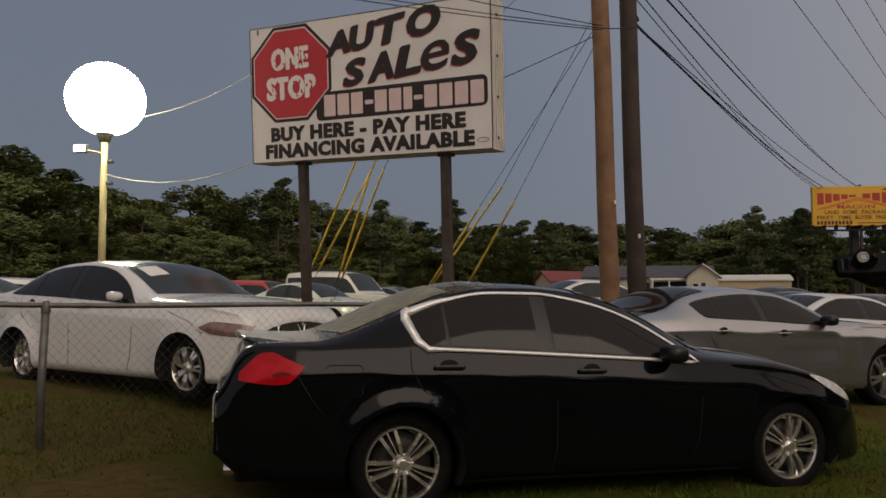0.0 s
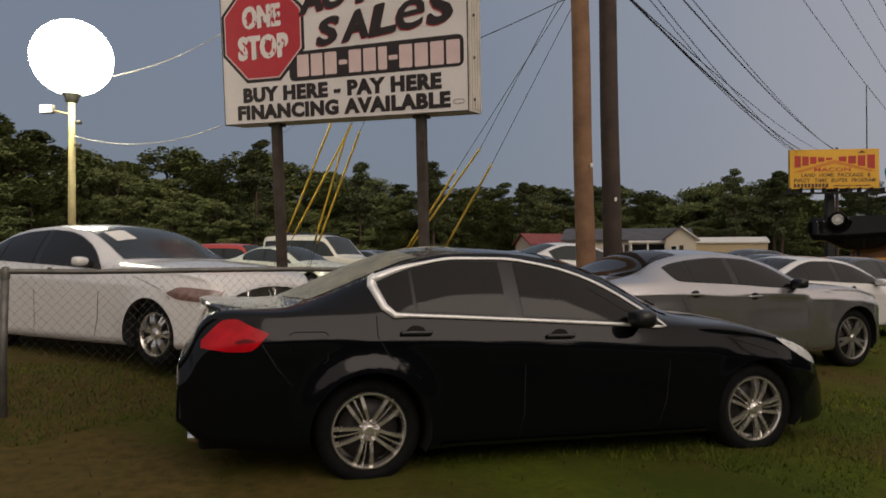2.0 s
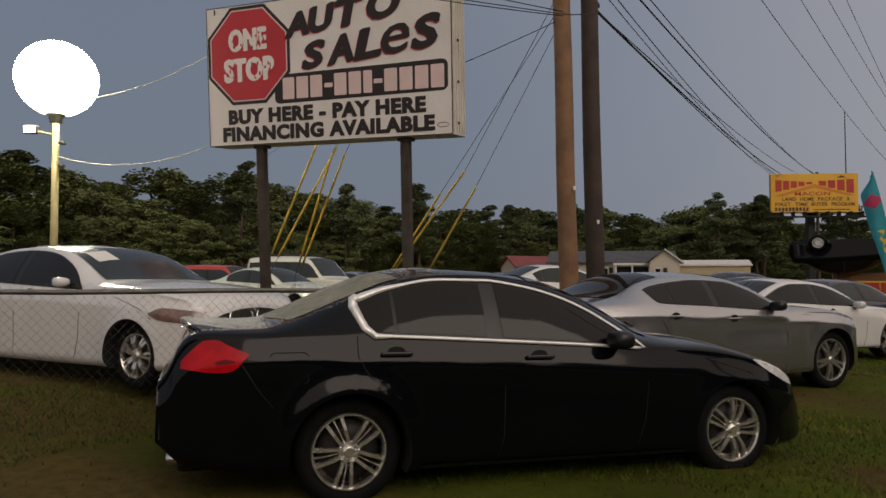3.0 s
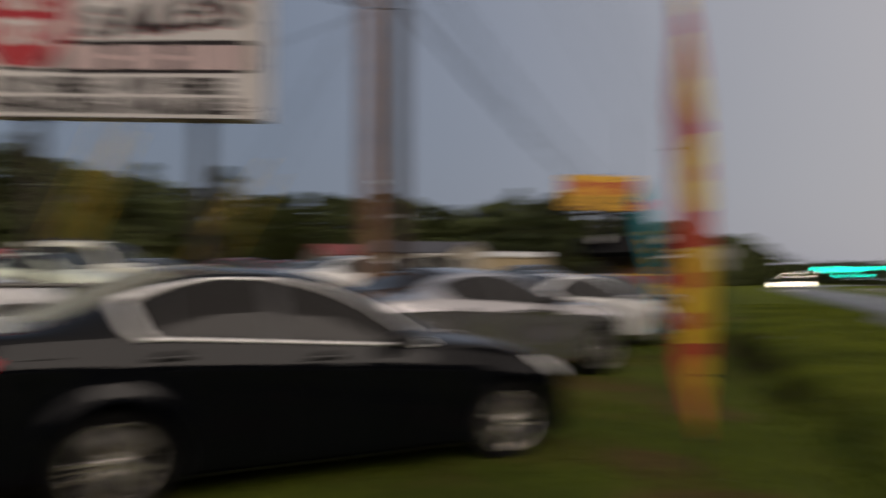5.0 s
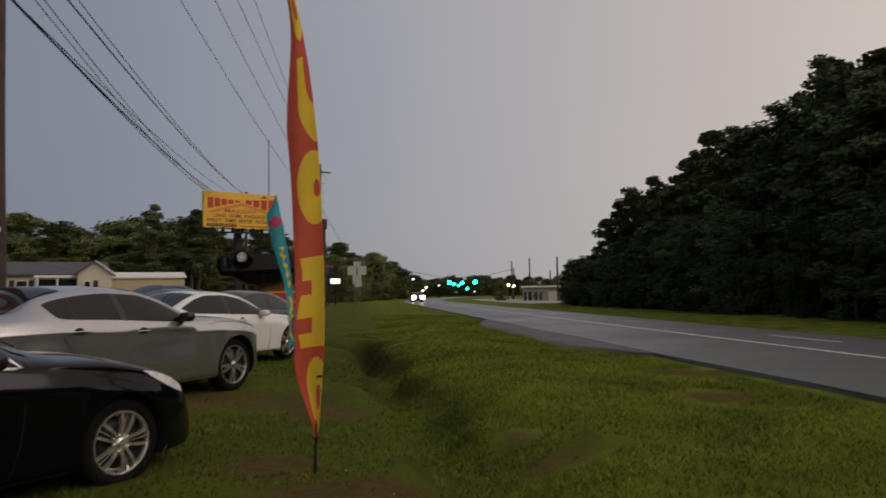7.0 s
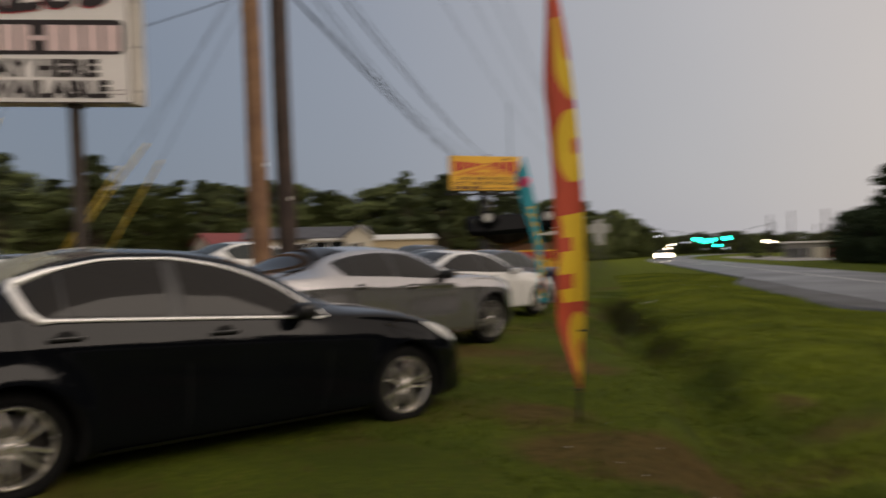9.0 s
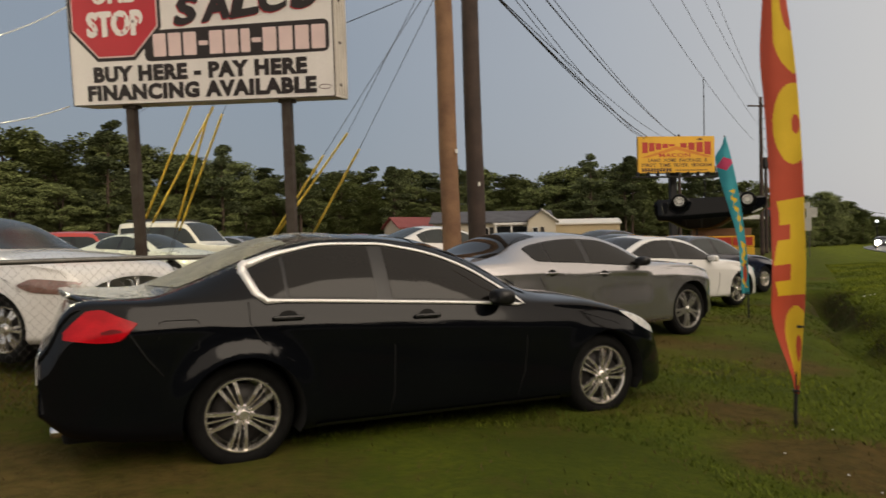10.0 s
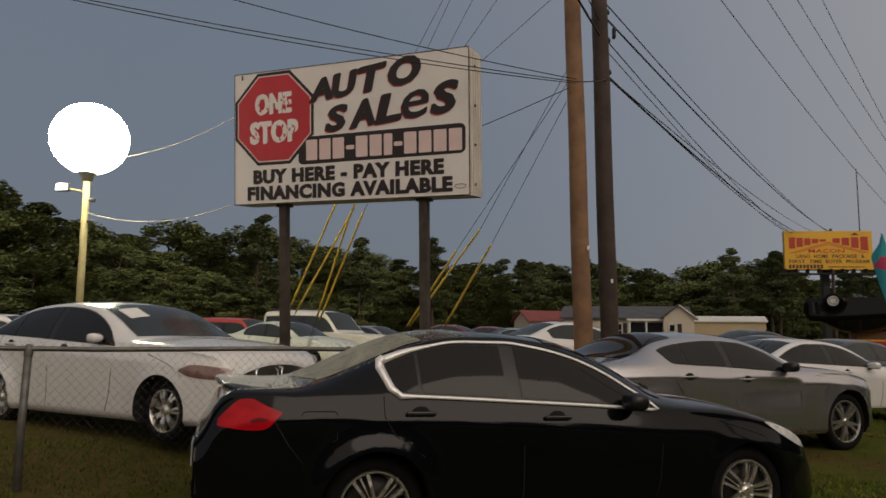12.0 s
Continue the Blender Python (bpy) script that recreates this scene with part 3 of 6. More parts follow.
    def ribbon(self, outline, width, off, side):
        """A flat band along a closed outline on the side, widest where width says."""
        n, rows = len(outline), []
        cx, cz = sum(p[0] for p in outline) / n, sum(p[1] for p in outline) / n
        for i in range(n + 1):
            x, z = outline[i % n]
            a, b = outline[i % n - 1], outline[(i + 1) % n]
            t = Vector((b[0] - a[0], b[1] - a[1]))
            t.normalize()
            nn = Vector((-t.y, t.x))
            if nn.dot(Vector((x - cx, z - cz))) < 0:
                nn = -nn
            w = width(x, z)
            ring = []
            for o, e in ((0.0, 0.0), (0.0, off), (w, off), (w, 0.0)):
                px, pz = x + nn.x * o, z + nn.y * o
                ring.append((px, side * (self.side(px, min(pz, self.zr(px))) + e), pz))
            rows.append(ring)
        v, f = grid_mesh(rows)
        return v, f

    def glass(self, xa, xb, margin, off, bow_a=0.0, bow_b=0.0):
        """A curved screen between the lines xa and xb."""
        rows = []
        for i in range(13):
            row = []
            for j in range(17):
                v = -1 + 2 * j / 16
                x = xa - bow_a * v * v + (xb - bow_b * v * v - xa + bow_a * v * v) * i / 12
                y = v * margin * self.wr(x) * self.taper(x)
                row.append((x, y, self.top(x, y) + off))
            rows.append(row)
        v, f = grid_mesh(rows)
        return v, (f if xb < xa else [q[::-1] for q in f])


def spoke(r0, r1, w0, w1, ang, depth, y):
    ca, sa = math.cos(ang), math.sin(ang)
    out = []
    for r, w, yy in ((r0, w0, y + 0.0), ((r0 + r1) / 2, (w0 + w1) / 2, y - 0.012), (r1, w1, y + 0.004)):
        for q in ((-w / 2, yy + depth), (-w / 2 * 0.8, yy), (w / 2 * 0.8, yy), (w / 2, yy + depth)):
            out.append((r * ca - q[0] * sa, q[1], r * sa + q[0] * ca))
    faces = []
    for i in range(2):
        for j in range(4):
            faces.append((i * 4 + j, i * 4 + (j + 1) % 4, (i + 1) * 4 + (j + 1) % 4, (i + 1) * 4 + j))
    return out, faces + [(0, 1, 2, 3), (11, 10, 9, 8)]


def add_wheel(parent, x, y, hub, radius, rim, style, turn, metal):
    """One wheel with tyre, rim and brake; its face looks outwards."""
    w = 0.225
    base = link_mesh("wheel", *lathe([(0.10, 0.02), (0.10, rim * 0.8), (0.06, rim * 0.8), (0.055, 0.09), (0.05, 0.02)], 28), DARK_ALLOY, parent)
    base.matrix_local = pose(x, y, hub, 0, 0, 180 if y > 0 else 0)
    link_mesh("tyre", *lathe([(0.03, rim - 0.004), (0.0, rim + 0.008), (-0.006, rim + 0.03), (-0.004, radius - 0.045), (0.016, radius - 0.012), (0.05, radius),
                              (w - 0.05, radius), (w - 0.01, radius - 0.03), (w, rim)], 44), RUBBER, base)
    lip = lathe([(0.03, rim * 0.90), (0.006, rim * 0.925), (-0.004, rim * 0.95), (-0.004, rim - 0.004), (0.012, rim + 0.002), (w * 0.9, rim * 0.97), (w * 0.9, rim * 0.8)], 44)
    pieces = [lip, lathe([(0.03, 0.068), (0.010, 0.064), (0.006, 0.045), (-0.004, 0.034), (-0.008, 0.028), (-0.008, 0.001)], 24)]
    if style == "triple":
        for k in range(5):
            a = turn + 2 * math.pi * k / 5
            for da, wa, wb in ((-0.235, 0.024, 0.027), (0.235, 0.024, 0.027), (0.0, 0.009, 0.013)):
                r1 = rim * 0.94
                p0, p1 = Vector((0.055 * math.cos(a + da * 1.8), 0.055 * math.sin(a + da * 1.8))), Vector((r1 * math.cos(a + da), r1 * math.sin(a + da)))
                d = p1 - p0
                ang = math.atan2(d.y, d.x)
                v, f = spoke(0.0, d.length, wa, wb, ang, 0.03 if wa > 0.02 else 0.012, 0.006 if wa > 0.02 else 0.026)
                pieces.append(([(q[0] + p0.x, q[1], q[2] + p0.y) for q in v], f))
    elif style == "twin":
        for k in range(5):
            a = turn + 2 * math.pi * k / 5
            for da in (-0.17, 0.17):
                pieces.append(spoke(0.05, rim * 0.93, 0.05, 0.034, a + da, 0.03, 0.01))
    elif style == "ten":
        for k in range(7):
            a = turn + 2 * math.pi * k / 7
            for da in (-0.13, 0.13):
                pieces.append(spoke(0.05, rim * 0.93, 0.032, 0.026, a + da, 0.03, 0.01))
    else:
        for k in range(14):
            pieces.append(spoke(0.05, rim * 0.93, 0.03, 0.045, turn + 2 * math.pi * k / 14, 0.02, 0.01))
    link_mesh("rim", *merge(pieces), metal, base, smooth=False)
    if style == "triple":
        for k in range(5):
            a = turn + 2 * math.pi * (k + 0.5) / 5
            nut = link_mesh("lug_nut", *lathe([(0.02, 0.012), (0.0, 0.011), (-0.003, 0.001)], 8), CHROME, base)
            nut.location = (0.06 * math.cos(a), 0.0, 0.06 * math.sin(a))


def build_car(name, m, k, paint, label, group="parked cars", detail=True, glass=TINTED_GLASS, metal=ALLOY):
    """A car from its knots: body, screens, side windows, lamps, seams, mirrors, wheels."""
    car = thing(name, m, label, "car", group)
    sh = Shell(k)
    step = 0.035 if detail else 0.075
    body = link_mesh("body", *sh.skin(step), paint, car)
    zmid = 0.30
    x0, x1 = sh.x0 + 0.12, sh.x1 - 0.15
    part("underbody", block(x1 - x0, 1.24, 0.14, (x0 + x1) / 2, 0, zmid, 0.03), WHEEL_WELL, car)
    for ax in k["axles"]:
        for sd in (-1, 1):
            rows = []
            for i in range(19):
                a = math.pi * (-0.12 + 1.24 * i / 18)
                px, pz = ax + (k["arch"] + 0.004) * math.cos(a), k["hub"] + (k["arch"] + 0.004) * math.sin(a)
                out = sh.side(px, max(pz, sh.zs(px)))
                rows.append([(px, sd * (out - 0.002), pz), (px, sd * (out - 0.1), pz), (px, sd * 0.5, pz)])
            v, f = grid_mesh(rows)
            centre = [(ax, sd * 0.5, k["hub"])]
            n = len(v)
            f = list(f) + [(3 * i + 2, 3 * i + 5, n) for i in range(18)]
            link_mesh("wheel_well", v + centre, f, WHEEL_WELL, car)
    for i, ax in enumerate(k["axles"]):
        for sd in (-1, 1):
            add_wheel(car, ax, sd * k["track"], k["hub"], k["tyre"], k["rim"], k["style"], k.get("turns", (0.35, 0.85))[i], metal)
    # glass
    wx = k["screen"]
    link_mesh("windshield", *sh.glass(*wx), k.get("screen_glass", glass), car)
    if "back" in k:
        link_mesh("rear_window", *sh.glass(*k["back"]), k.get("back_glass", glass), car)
    low, high = curve(k["dlo_low"]), curve(k["dlo_high"])
    a, b = k["dlo_low"][0][0], k["dlo_low"][-1][0]
    hi = (lambda x: min(high(x), sh.zr(x) - 0.03))
    lo = (lambda x: min(low(x), hi(x) - 0.001))
    for sd in (-1, 1):
        link_mesh("window_surround", *sh.panel(a, b, lo, hi, 0.003, sd, 44, 6), TRIM, car)
        cuts = [a] + list(k["pillars"]) + [b]
        for j in range(len(cuts) - 1):
            w0 = 0.012 if j == 0 else k["pillar_w"] / 2 if cuts[j] != k.get("thin") else 0.012
            w1 = 0.012 if j == len(cuts) - 2 else k["pillar_w"] / 2 if cuts[j + 1] != k.get("thin") else 0.012
            link_mesh("side_window", *sh.panel(cuts[j] + w0, cuts[j + 1] - w1, lambda x: lo(x) + 0.012 if hi(x) - lo(x) > 0.03 else lo(x), lambda x: hi(x) - 0.012 if hi(x) - lo(x) > 0.03 else hi(x), 0.007, sd, 24, 6), glass, car)
        if k.get("chrome"):
            nn = 40
            outline = [(a + (b - a) * i / nn, lo(a + (b - a) * i / nn)) for i in range(nn + 1)]
            fine = [a + (b - a) * (1 - i / 70) ** 1.6 for i in range(71)]
            outline += [(x, hi(x)) for x in fine[1:-1]]
            link_mesh("window_trim", *sh.ribbon(outline, k["chrome"], 0.012, sd), SATIN_TRIM if paint is not WHITE_PAINT else TRIM, car)
        # lamps
        for nm, key, mat in (("tail_light", "tail", RED_LENS), ("headlight", "lamp", k.get("lamp_mat", CLEAR_LENS))):
            if key in k:
                kl, kh = k[key]
                link_mesh(nm, *sh.panel(kl[0][0], kl[-1][0], curve(kl), curve(kh), 0.006, sd, 16, 8), mat, car)
        if detail:
            for pts in k.get("seams", ()):
                link_mesh("shut_line", *sh.line(pts, 0.0035, sd), GAP_AND_CUP, car)
            for hx, hz in k.get("handles", ()):
                hy = sh.side(hx, hz)
                bm = block(0.20, 0.022, 0.028, hx, sd * (hy + 0.02), hz, 0.009)
                part("door_handle", bm, paint if paint is not BLACK_PAINT else TRIM, car)
                # flat dark disc paints the shade inside the handle's hollow
                cup = [(hx + 0.062 * math.cos(t), sd * (sh.side(hx, hz) + 0.003), hz + 0.004 + 0.042 * math.sin(t)) for t in np.linspace(0, 2 * math.pi, 17)[:-1]]
                link_mesh("handle_cup_shade", cup, [tuple(range(16)) if sd > 0 else tuple(range(15, -1, -1))], GAP_AND_CUP, car)
            mx, mz = k["mirror"]
            my = sh.side(mx, mz)
            bm, ms = bmesh.new(), k.get("mirror_size", 1.0)
            bmesh.ops.create_uvsphere(bm, u_segments=18, v_segments=10, radius=1)
            for v in bm.verts:
                v.co = Vector([math.copysign(abs(q) ** 0.62, q) for q in v.co])
                t = v.co.x
                v.co = Vector((mx + ms * (0.065 * t + 0.03 * t * max(0, t)), sd * (my + 0.02 + ms * (0.10 + 0.10 * v.co.y)), mz + ms * 0.062 * v.co.z * (1 - 0.25 * max(0, v.co.y * sd))))
            mir = part("side_mirror", bm, k.get("mirror_mat", paint), car, smooth=True)
            part("mirror_stalk", block(0.07, 0.09, 0.03, mx + 0.01, sd * (my + 0.02), mz - 0.05, 0.01), TRIM, mir)
            if "skirt" in k:
                link_mesh("sill_strip", *sh.panel(0.45, k["axles"][1] - 0.45, lambda x: sh.zs(x) + 0.004, lambda x: sh.zs(x) + 0.03, 0.010, sd, 12, 2), k["skirt"], car)
    return car, sh, body


# black sports sedan
INF = dict(ends=(-1.12, 3.62), axles=(0.0, 2.85), hub=0.335, arch=0.372, tyre=0.335, rim=0.235, track=0.80, style="triple", flare=(0.045, 0.016), shoulder=0.15, bulge=0.03, turns=(0.785, 0.05),
           front=(0.62, 0.25),
           zs=[(-1.12, .42), (-.95, .30), (-.5, .24), (.4, .21), (2.4, .20), (3.2, .20), (3.50, .20), (3.62, .24)],
           zb=[(-1.12, .72), (-1.06, .81), (-1.0, .94), (-.93, 1.01), (-.85, 1.03), (-.4, 1.05), (0, 1.04), (1.0, 1.0), (2.0, .945), (2.4, .92), (2.8, .875), (3.1, .815), (3.4, .71), (3.52, .64), (3.59, .56), (3.62, .47)],
           zr=[(-1.12, .76), (-1.06, .85), (-1.0, .99), (-.93, 1.055), (-.85, 1.07), (-.55, 1.08), (-.35, 1.12), (0, 1.25), (.3, 1.365), (.6, 1.42), (.93, 1.425), (1.3, 1.385), (1.6, 1.29), (1.9, 1.14), (2.15, 1.0), (2.35, .965), (2.7, .94), (3.1, .855), (3.4, .74), (3.52, .67), (3.59, .59), (3.62, .50)],
           zt=[(-1.12, .78), (-1.06, .87), (-1.0, 1.02), (-.93, 1.075), (-.85, 1.085), (-.55, 1.09), (-.45, 1.13), (0, 1.34), (.3, 1.445), (.6, 1.485), (.95, 1.48), (1.35, 1.45), (1.7, 1.355), (2.0, 1.22), (2.3, 1.06), (2.45, 1.025), (2.75, .99), (3.05, .93), (3.4, .81), (3.52, .73), (3.59, .64), (3.62, .53)],
           wb=[(-1.12, .80), (-.5, .845), (0, .86), (1, .855), (2.4, .85), (3.1, .845), (3.62, .81)],
           wr=[(-1.12, .74), (-.5, .71), (-.3, .68), (.1, .605), (.6, .57), (1.0, .57), (1.6, .62), (2.15, .70), (2.4, .75), (3.3, .74), (3.62, .67)],
           screen=(2.34, 1.36, .90, .006, .13, .06), back=(-.47, .30, .88, .006, -.10, -.06),
           dlo_low=[(.055, 1.235), (.08, 1.165), (.105, 1.105), (.13, 1.064), (.17, 1.056), (.5, 1.04), (1.0, 1.015), (1.8, .972), (2.07, .952)],
           dlo_high=[(.055, 1.24), (.08, 1.27), (.14, 1.312), (.32, 1.362), (.62, 1.392), (.93, 1.392), (1.2, 1.358), (1.45, 1.295), (1.7, 1.19), (1.90, 1.07), (2.07, .962)],
           pillars=(.28, .95), thin=.28, pillar_w=.11, chrome=lambda x, z: 0.021 + 0.040 * smooth(.26, .03, x) if z < 1.25 else 0.020 + 0.030 * smooth(.45, 0, x),
           tail=([(-.99, .858), (-.93, .85), (-.80, .838), (-.72, .842), (-.61, .938)], [(-.99, .90), (-.93, .965), (-.86, 1.02), (-.80, 1.025), (-.72, .99), (-.61, .945)]),
           lamp=([(3.02, .843), (3.14, .765), (3.28, .695), (3.47, .63)], [(3.02, .850), (3.1, .836), (3.22, .80), (3.34, .755), (3.47, .69)]),
           seams=([(.03, 1.04), (.03, .92), (.10, .80), (.30, .66)], [(.97, 1.0), (1.0, .7), (1.0, .4), (.97, .26)], [(2.03, .94), (2.08, .7), (2.06, .45), (2.0, .27)],
                  [(-.49, .84), (-.49, .94), (-.46, .95), (-.29, .95), (-.27, .935), (-.27, .78), (-.30, .765)], [(-.66, .90), (-.56, .74), (-.47, .63)], [(2.6, .86), (2.95, .76), (3.1, .66)]),
           handles=((.27, .935), (1.25, .90)), mirror=(1.82, 1.01), skirt=TRIM, mirror_mat=TRIM, back_glass=WET_GLINT_GLASS)


def resized(k, f, **more):
    """The same car with all its heights scaled."""
    out = dict(k)
    for key in ("zb", "zr", "zt", "dlo_low", "dlo_high"):
        out[key] = [(x, z * f) for x, z in k[key]]
    for key in ("tail", "lamp"):
        out[key] = tuple([(x, z * f) for x, z in q] for q in k[key])
    out["seams"] = [[(x, z * f) for x, z in q] for q in k["seams"]]
    out["handles"] = [(x, z * f) for x, z in k["handles"]]
    out["mirror"] = (k["mirror"][0], k["mirror"][1] * f)
    out["chrome"] = None
    out.update(more)
    return out


inf_car, inf_shell, inf_body = build_car("sports_sedan", pose(-0.27, 5.05, 0.0, 0, 0.6, 19.6), INF, BLACK_PAINT,
                                         "glossy black wet sports sedan with chrome window trim, parked on grass")
# boot lid lip, exhausts, plate, rain
rows = []
for i in range(9):
    f = i / 8
    row = []
    for j in range(21):
        v = -1 + 2 * j / 20
        x = -0.80 - 0.22 * f + 0.12 * v * v
        y = v * (0.68 - 0.02 * f)
        row.append((x, y, 1.088 - 0.02 * v * v + 0.028 * f * f * (1 - v ** 6) + 0.002))
    rows.append(row)
for dx, dz in ((-0.004, -0.008), (0.004, -0.03), (0.03, -0.06), (0.09, -0.085)):
    rows.append([(p[0] + dx, p[1], p[2] + dz) for p in rows[8]])
link_mesh("boot_spoiler", *grid_mesh(rows), BLACK_PAINT, inf_car, "black boot lip spoiler beaded with rain")
for sd in (-1, 1):
    link_mesh("lamp_cell", *inf_shell.panel(-.80, -.69, curve([(-.80, .885), (-.69, .895)]), curve([(-.80, .90), (-.74, .915), (-.69, .905)]), .009, sd, 10, 4), DARK_RED_LENS, inf_car, "darker cell inside the red tail light")
    pipe = link_mesh("exhaust_tip", *lathe([(0.0, 0.034), (0.22, 0.034), (0.22, 0.028), (0.06, 0.026), (0.05, 0.0)], 20, "y"), CHROME, inf_car)
    pipe.matrix_local = pose(-0.84, sd * 0.55, 0.30, 0, 0, 90)
part("plate_bracket", block(0.05, 0.24, 0.10, -1.115, 0, 0.60, 0.01), TRIM, inf_car)
plate = part("number_plate", block(0.008, 0.31, 0.16, -1.144, 0, 0.60, 0.003), PAPER, inf_car, "white rear number plate")
part("plate_bar", block(0.006, 0.22, 0.05, -1.150, 0, 0.60), SIGN_BLACK, plate)
for sd in (-1, 1):
    link_mesh("roof_gutter", *tube([(x, sd * (inf_shell.wr(x) - 0.03), inf_shell.top(x, inf_shell.wr(x) - 0.03) + 0.002) for x in np.linspace(.1, 1.4, 14)], 0.006, 5), TRIM, inf_car)
    link_mesh("wiper", *tube([(2.32, sd * 0.05 - 0.25, inf_shell.top(2.32, .25) + .018), (2.18, sd * 0.35 - 0.05, inf_shell.top(2.18, .35) + .018)], 0.007, 5), TRIM, inf_car)
rng = random.Random(4)
drops = []
unit = [(0, 0, 1), (1, 0, .15), (.5, .87, .15), (-.5, .87, .15), (-1, 0, .15), (-.5, -.87, .15), (.5, -.87, .15)]
for _ in range(11000):
    x, v = rng.uniform(-1.0, 0.7), rng.uniform(-1, 1)
    if (x > 0.1 and rng.random() < 0.5) or (x < -0.8 and rng.random() < 0.25):
        continue
    y = v * inf_shell.wr(x) * inf_shell.taper(x) * 0.99
    z = inf_shell.top(x, y) + (0.04 * ((-0.80 + 0.12 * v * v - x) / 0.22) ** 2 + 0.008 if x < -0.80 + 0.12 * v * v and abs(y) < 0.66 else 0.004)
    r = rng.uniform(0.0014, 0.0036) * (2.0 if x < -0.5 else 1.2)
    drops.append(([(x + a * r, y + b * r, z + c * r * 0.8) for a, b, c in unit], [(0, i, i % 6 + 1) for i in range(1, 7)]))
tagged(link_mesh("rain_film", *merge(drops), GLINT_WATER, inf_car, "beads of rain on boot and rear window"), kind="stuff")

# grey muscle sedan with a scalloped flank


def charger_scallop(x):
    if 0.80 < x < 2.26:
        return 0.50, 0.985 - 0.045 * (x - 0.8)
    return 1.0, 0.0


CHG = dict(ends=(-1.10, 3.88), axles=(0.0, 3.02), hub=0.37, arch=0.41, tyre=0.37, rim=0.27, track=0.86, style="twin", flare=(0.022, 0.022), shoulder=0.12, bulge=0.03, ws=0.90,
           zs=[(-1.1, .42), (-.9, .30), (-.5, .25), (.4, .24), (2.6, .24), (3.4, .23), (3.88, .30)],
           zb=[(-1.1, .92), (-1.0, 1.08), (-.6, 1.12), (0, 1.13), (.94, 1.09), (1.9, 1.03), (2.4, 1.02), (3.0, 1.01), (3.4, .94), (3.75, .84), (3.88, .62)],
           zr=[(-1.1, .96), (-1.0, 1.14), (-.6, 1.17), (-.25, 1.21), (.2, 1.38), (.6, 1.455), (1.0, 1.475), (1.4, 1.45), (1.8, 1.34), (2.1, 1.19), (2.3, 1.09), (2.6, 1.07), (3.0, 1.05), (3.4, .98), (3.75, .88), (3.88, .66)],
           zt=[(-1.1, .98), (-1.0, 1.17), (-.6, 1.20), (-.4, 1.23), (.1, 1.45), (.4, 1.52), (.9, 1.535), (1.3, 1.52), (1.7, 1.46), (2.05, 1.32), (2.35, 1.15), (2.6, 1.11), (3.0, 1.09), (3.4, 1.01), (3.75, .90), (3.88, .68)],
           wb=[(-1.1, .86), (-.5, .91), (0, .92), (1, .90), (2.6, .90), (3.3, .90), (3.88, .84)],
           wr=[(-1.1, .76), (-.5, .74), (-.2, .70), (.3, .61), (.8, .59), (1.3, .60), (1.8, .65), (2.3, .74), (2.7, .80), (3.5, .80), (3.88, .72)],
           screen=(2.42, 1.46, .91, .006, .13, .06), back=(-.45, .42, .90, .006, -.10, -.06),
           dlo_low=[(.13, 1.30), (.17, 1.22), (.22, 1.165), (.29, 1.15), (.94, 1.115), (1.89, 1.055), (2.2, 1.045)],
           dlo_high=[(.13, 1.31), (.18, 1.33), (.3, 1.36), (.6, 1.405), (.96, 1.43), (1.39, 1.41), (1.75, 1.31), (2.0, 1.18), (2.2, 1.055)],
           pillars=(.46, 1.10), thin=.46, pillar_w=.10,
           tail=([(-1.09, .92), (-.95, .92), (-.85, .94)], [(-1.09, 1.0), (-.95, 1.06), (-.85, 1.02)]),
           lamp=([(3.45, .84), (3.6, .76), (3.83, .68)], [(3.45, .88), (3.6, .88), (3.83, .76)]),
           seams=([(.26, 1.14), (.22, .96), (.32, .80), (.46, .62)], [(1.10, 1.08), (1.13, .7), (1.10, .3)], [(2.12, 1.03), (2.20, .75), (2.16, .32)], [(2.5, 1.0), (3.2, .90), (3.5, .85)]),
           handles=((.42, 1.0), (1.33, .96)), mirror=(2.0, 1.11), mirror_mat=TRIM, skirt=ALLOY, scallop=charger_scallop)

CHG = resized(CHG, 0.965)


def parked(front_hub, heading, k, z):
    """The pose of a car whose near front wheel stands at front_hub."""
    h = radians(heading)
    fx, fy = math.cos(h), math.sin(h)
    w, t = k["axles"][1], k["track"]
    return pose(front_hub[0] - w * fx - t * fy, front_hub[1] - w * fy + t * fx, z, 0, 0, heading)


chg_car, chg_shell, chg_body = build_car("muscle_sedan", parked((5.42, 9.22), 25.5, CHG, 0.045), CHG, GREY_PAINT,
                                         "grey metallic four-door sedan with scalloped doors, parked on grass", metal=WORN_ALLOY)

# white executive saloon
MER = resized(INF, 0.945, back_glass=TINTED_GLASS, style="twin", rim=0.245, ends=(-1.0, 3.55), axles=(0.0, 2.76), skirt=ALLOY, mirror_mat=WHITE_PAINT, hub=0.33, tyre=0.33, track=0.78,
              dlo_low=[(-.16, 1.12), (-.12, 1.06), (-.05, 1.015), (.1, 1.0), (.5, .985), (1.0, .96), (1.8, .925), (2.10, .905)],
              dlo_high=[(-.16, 1.13), (-.10, 1.16), (.08, 1.23), (.3, 1.28), (.62, 1.31), (.93, 1.31), (1.2, 1.28), (1.45, 1.22), (1.7, 1.12), (1.92, 1.02), (2.10, .915)])
mer_car, mer_shell, _ = build_car("saloon", parked((8.31, 12.9), 25, MER, 0.08), MER, WHITE_PAINT,
                                  "white four-door saloon with tinted windows, parked on grass")

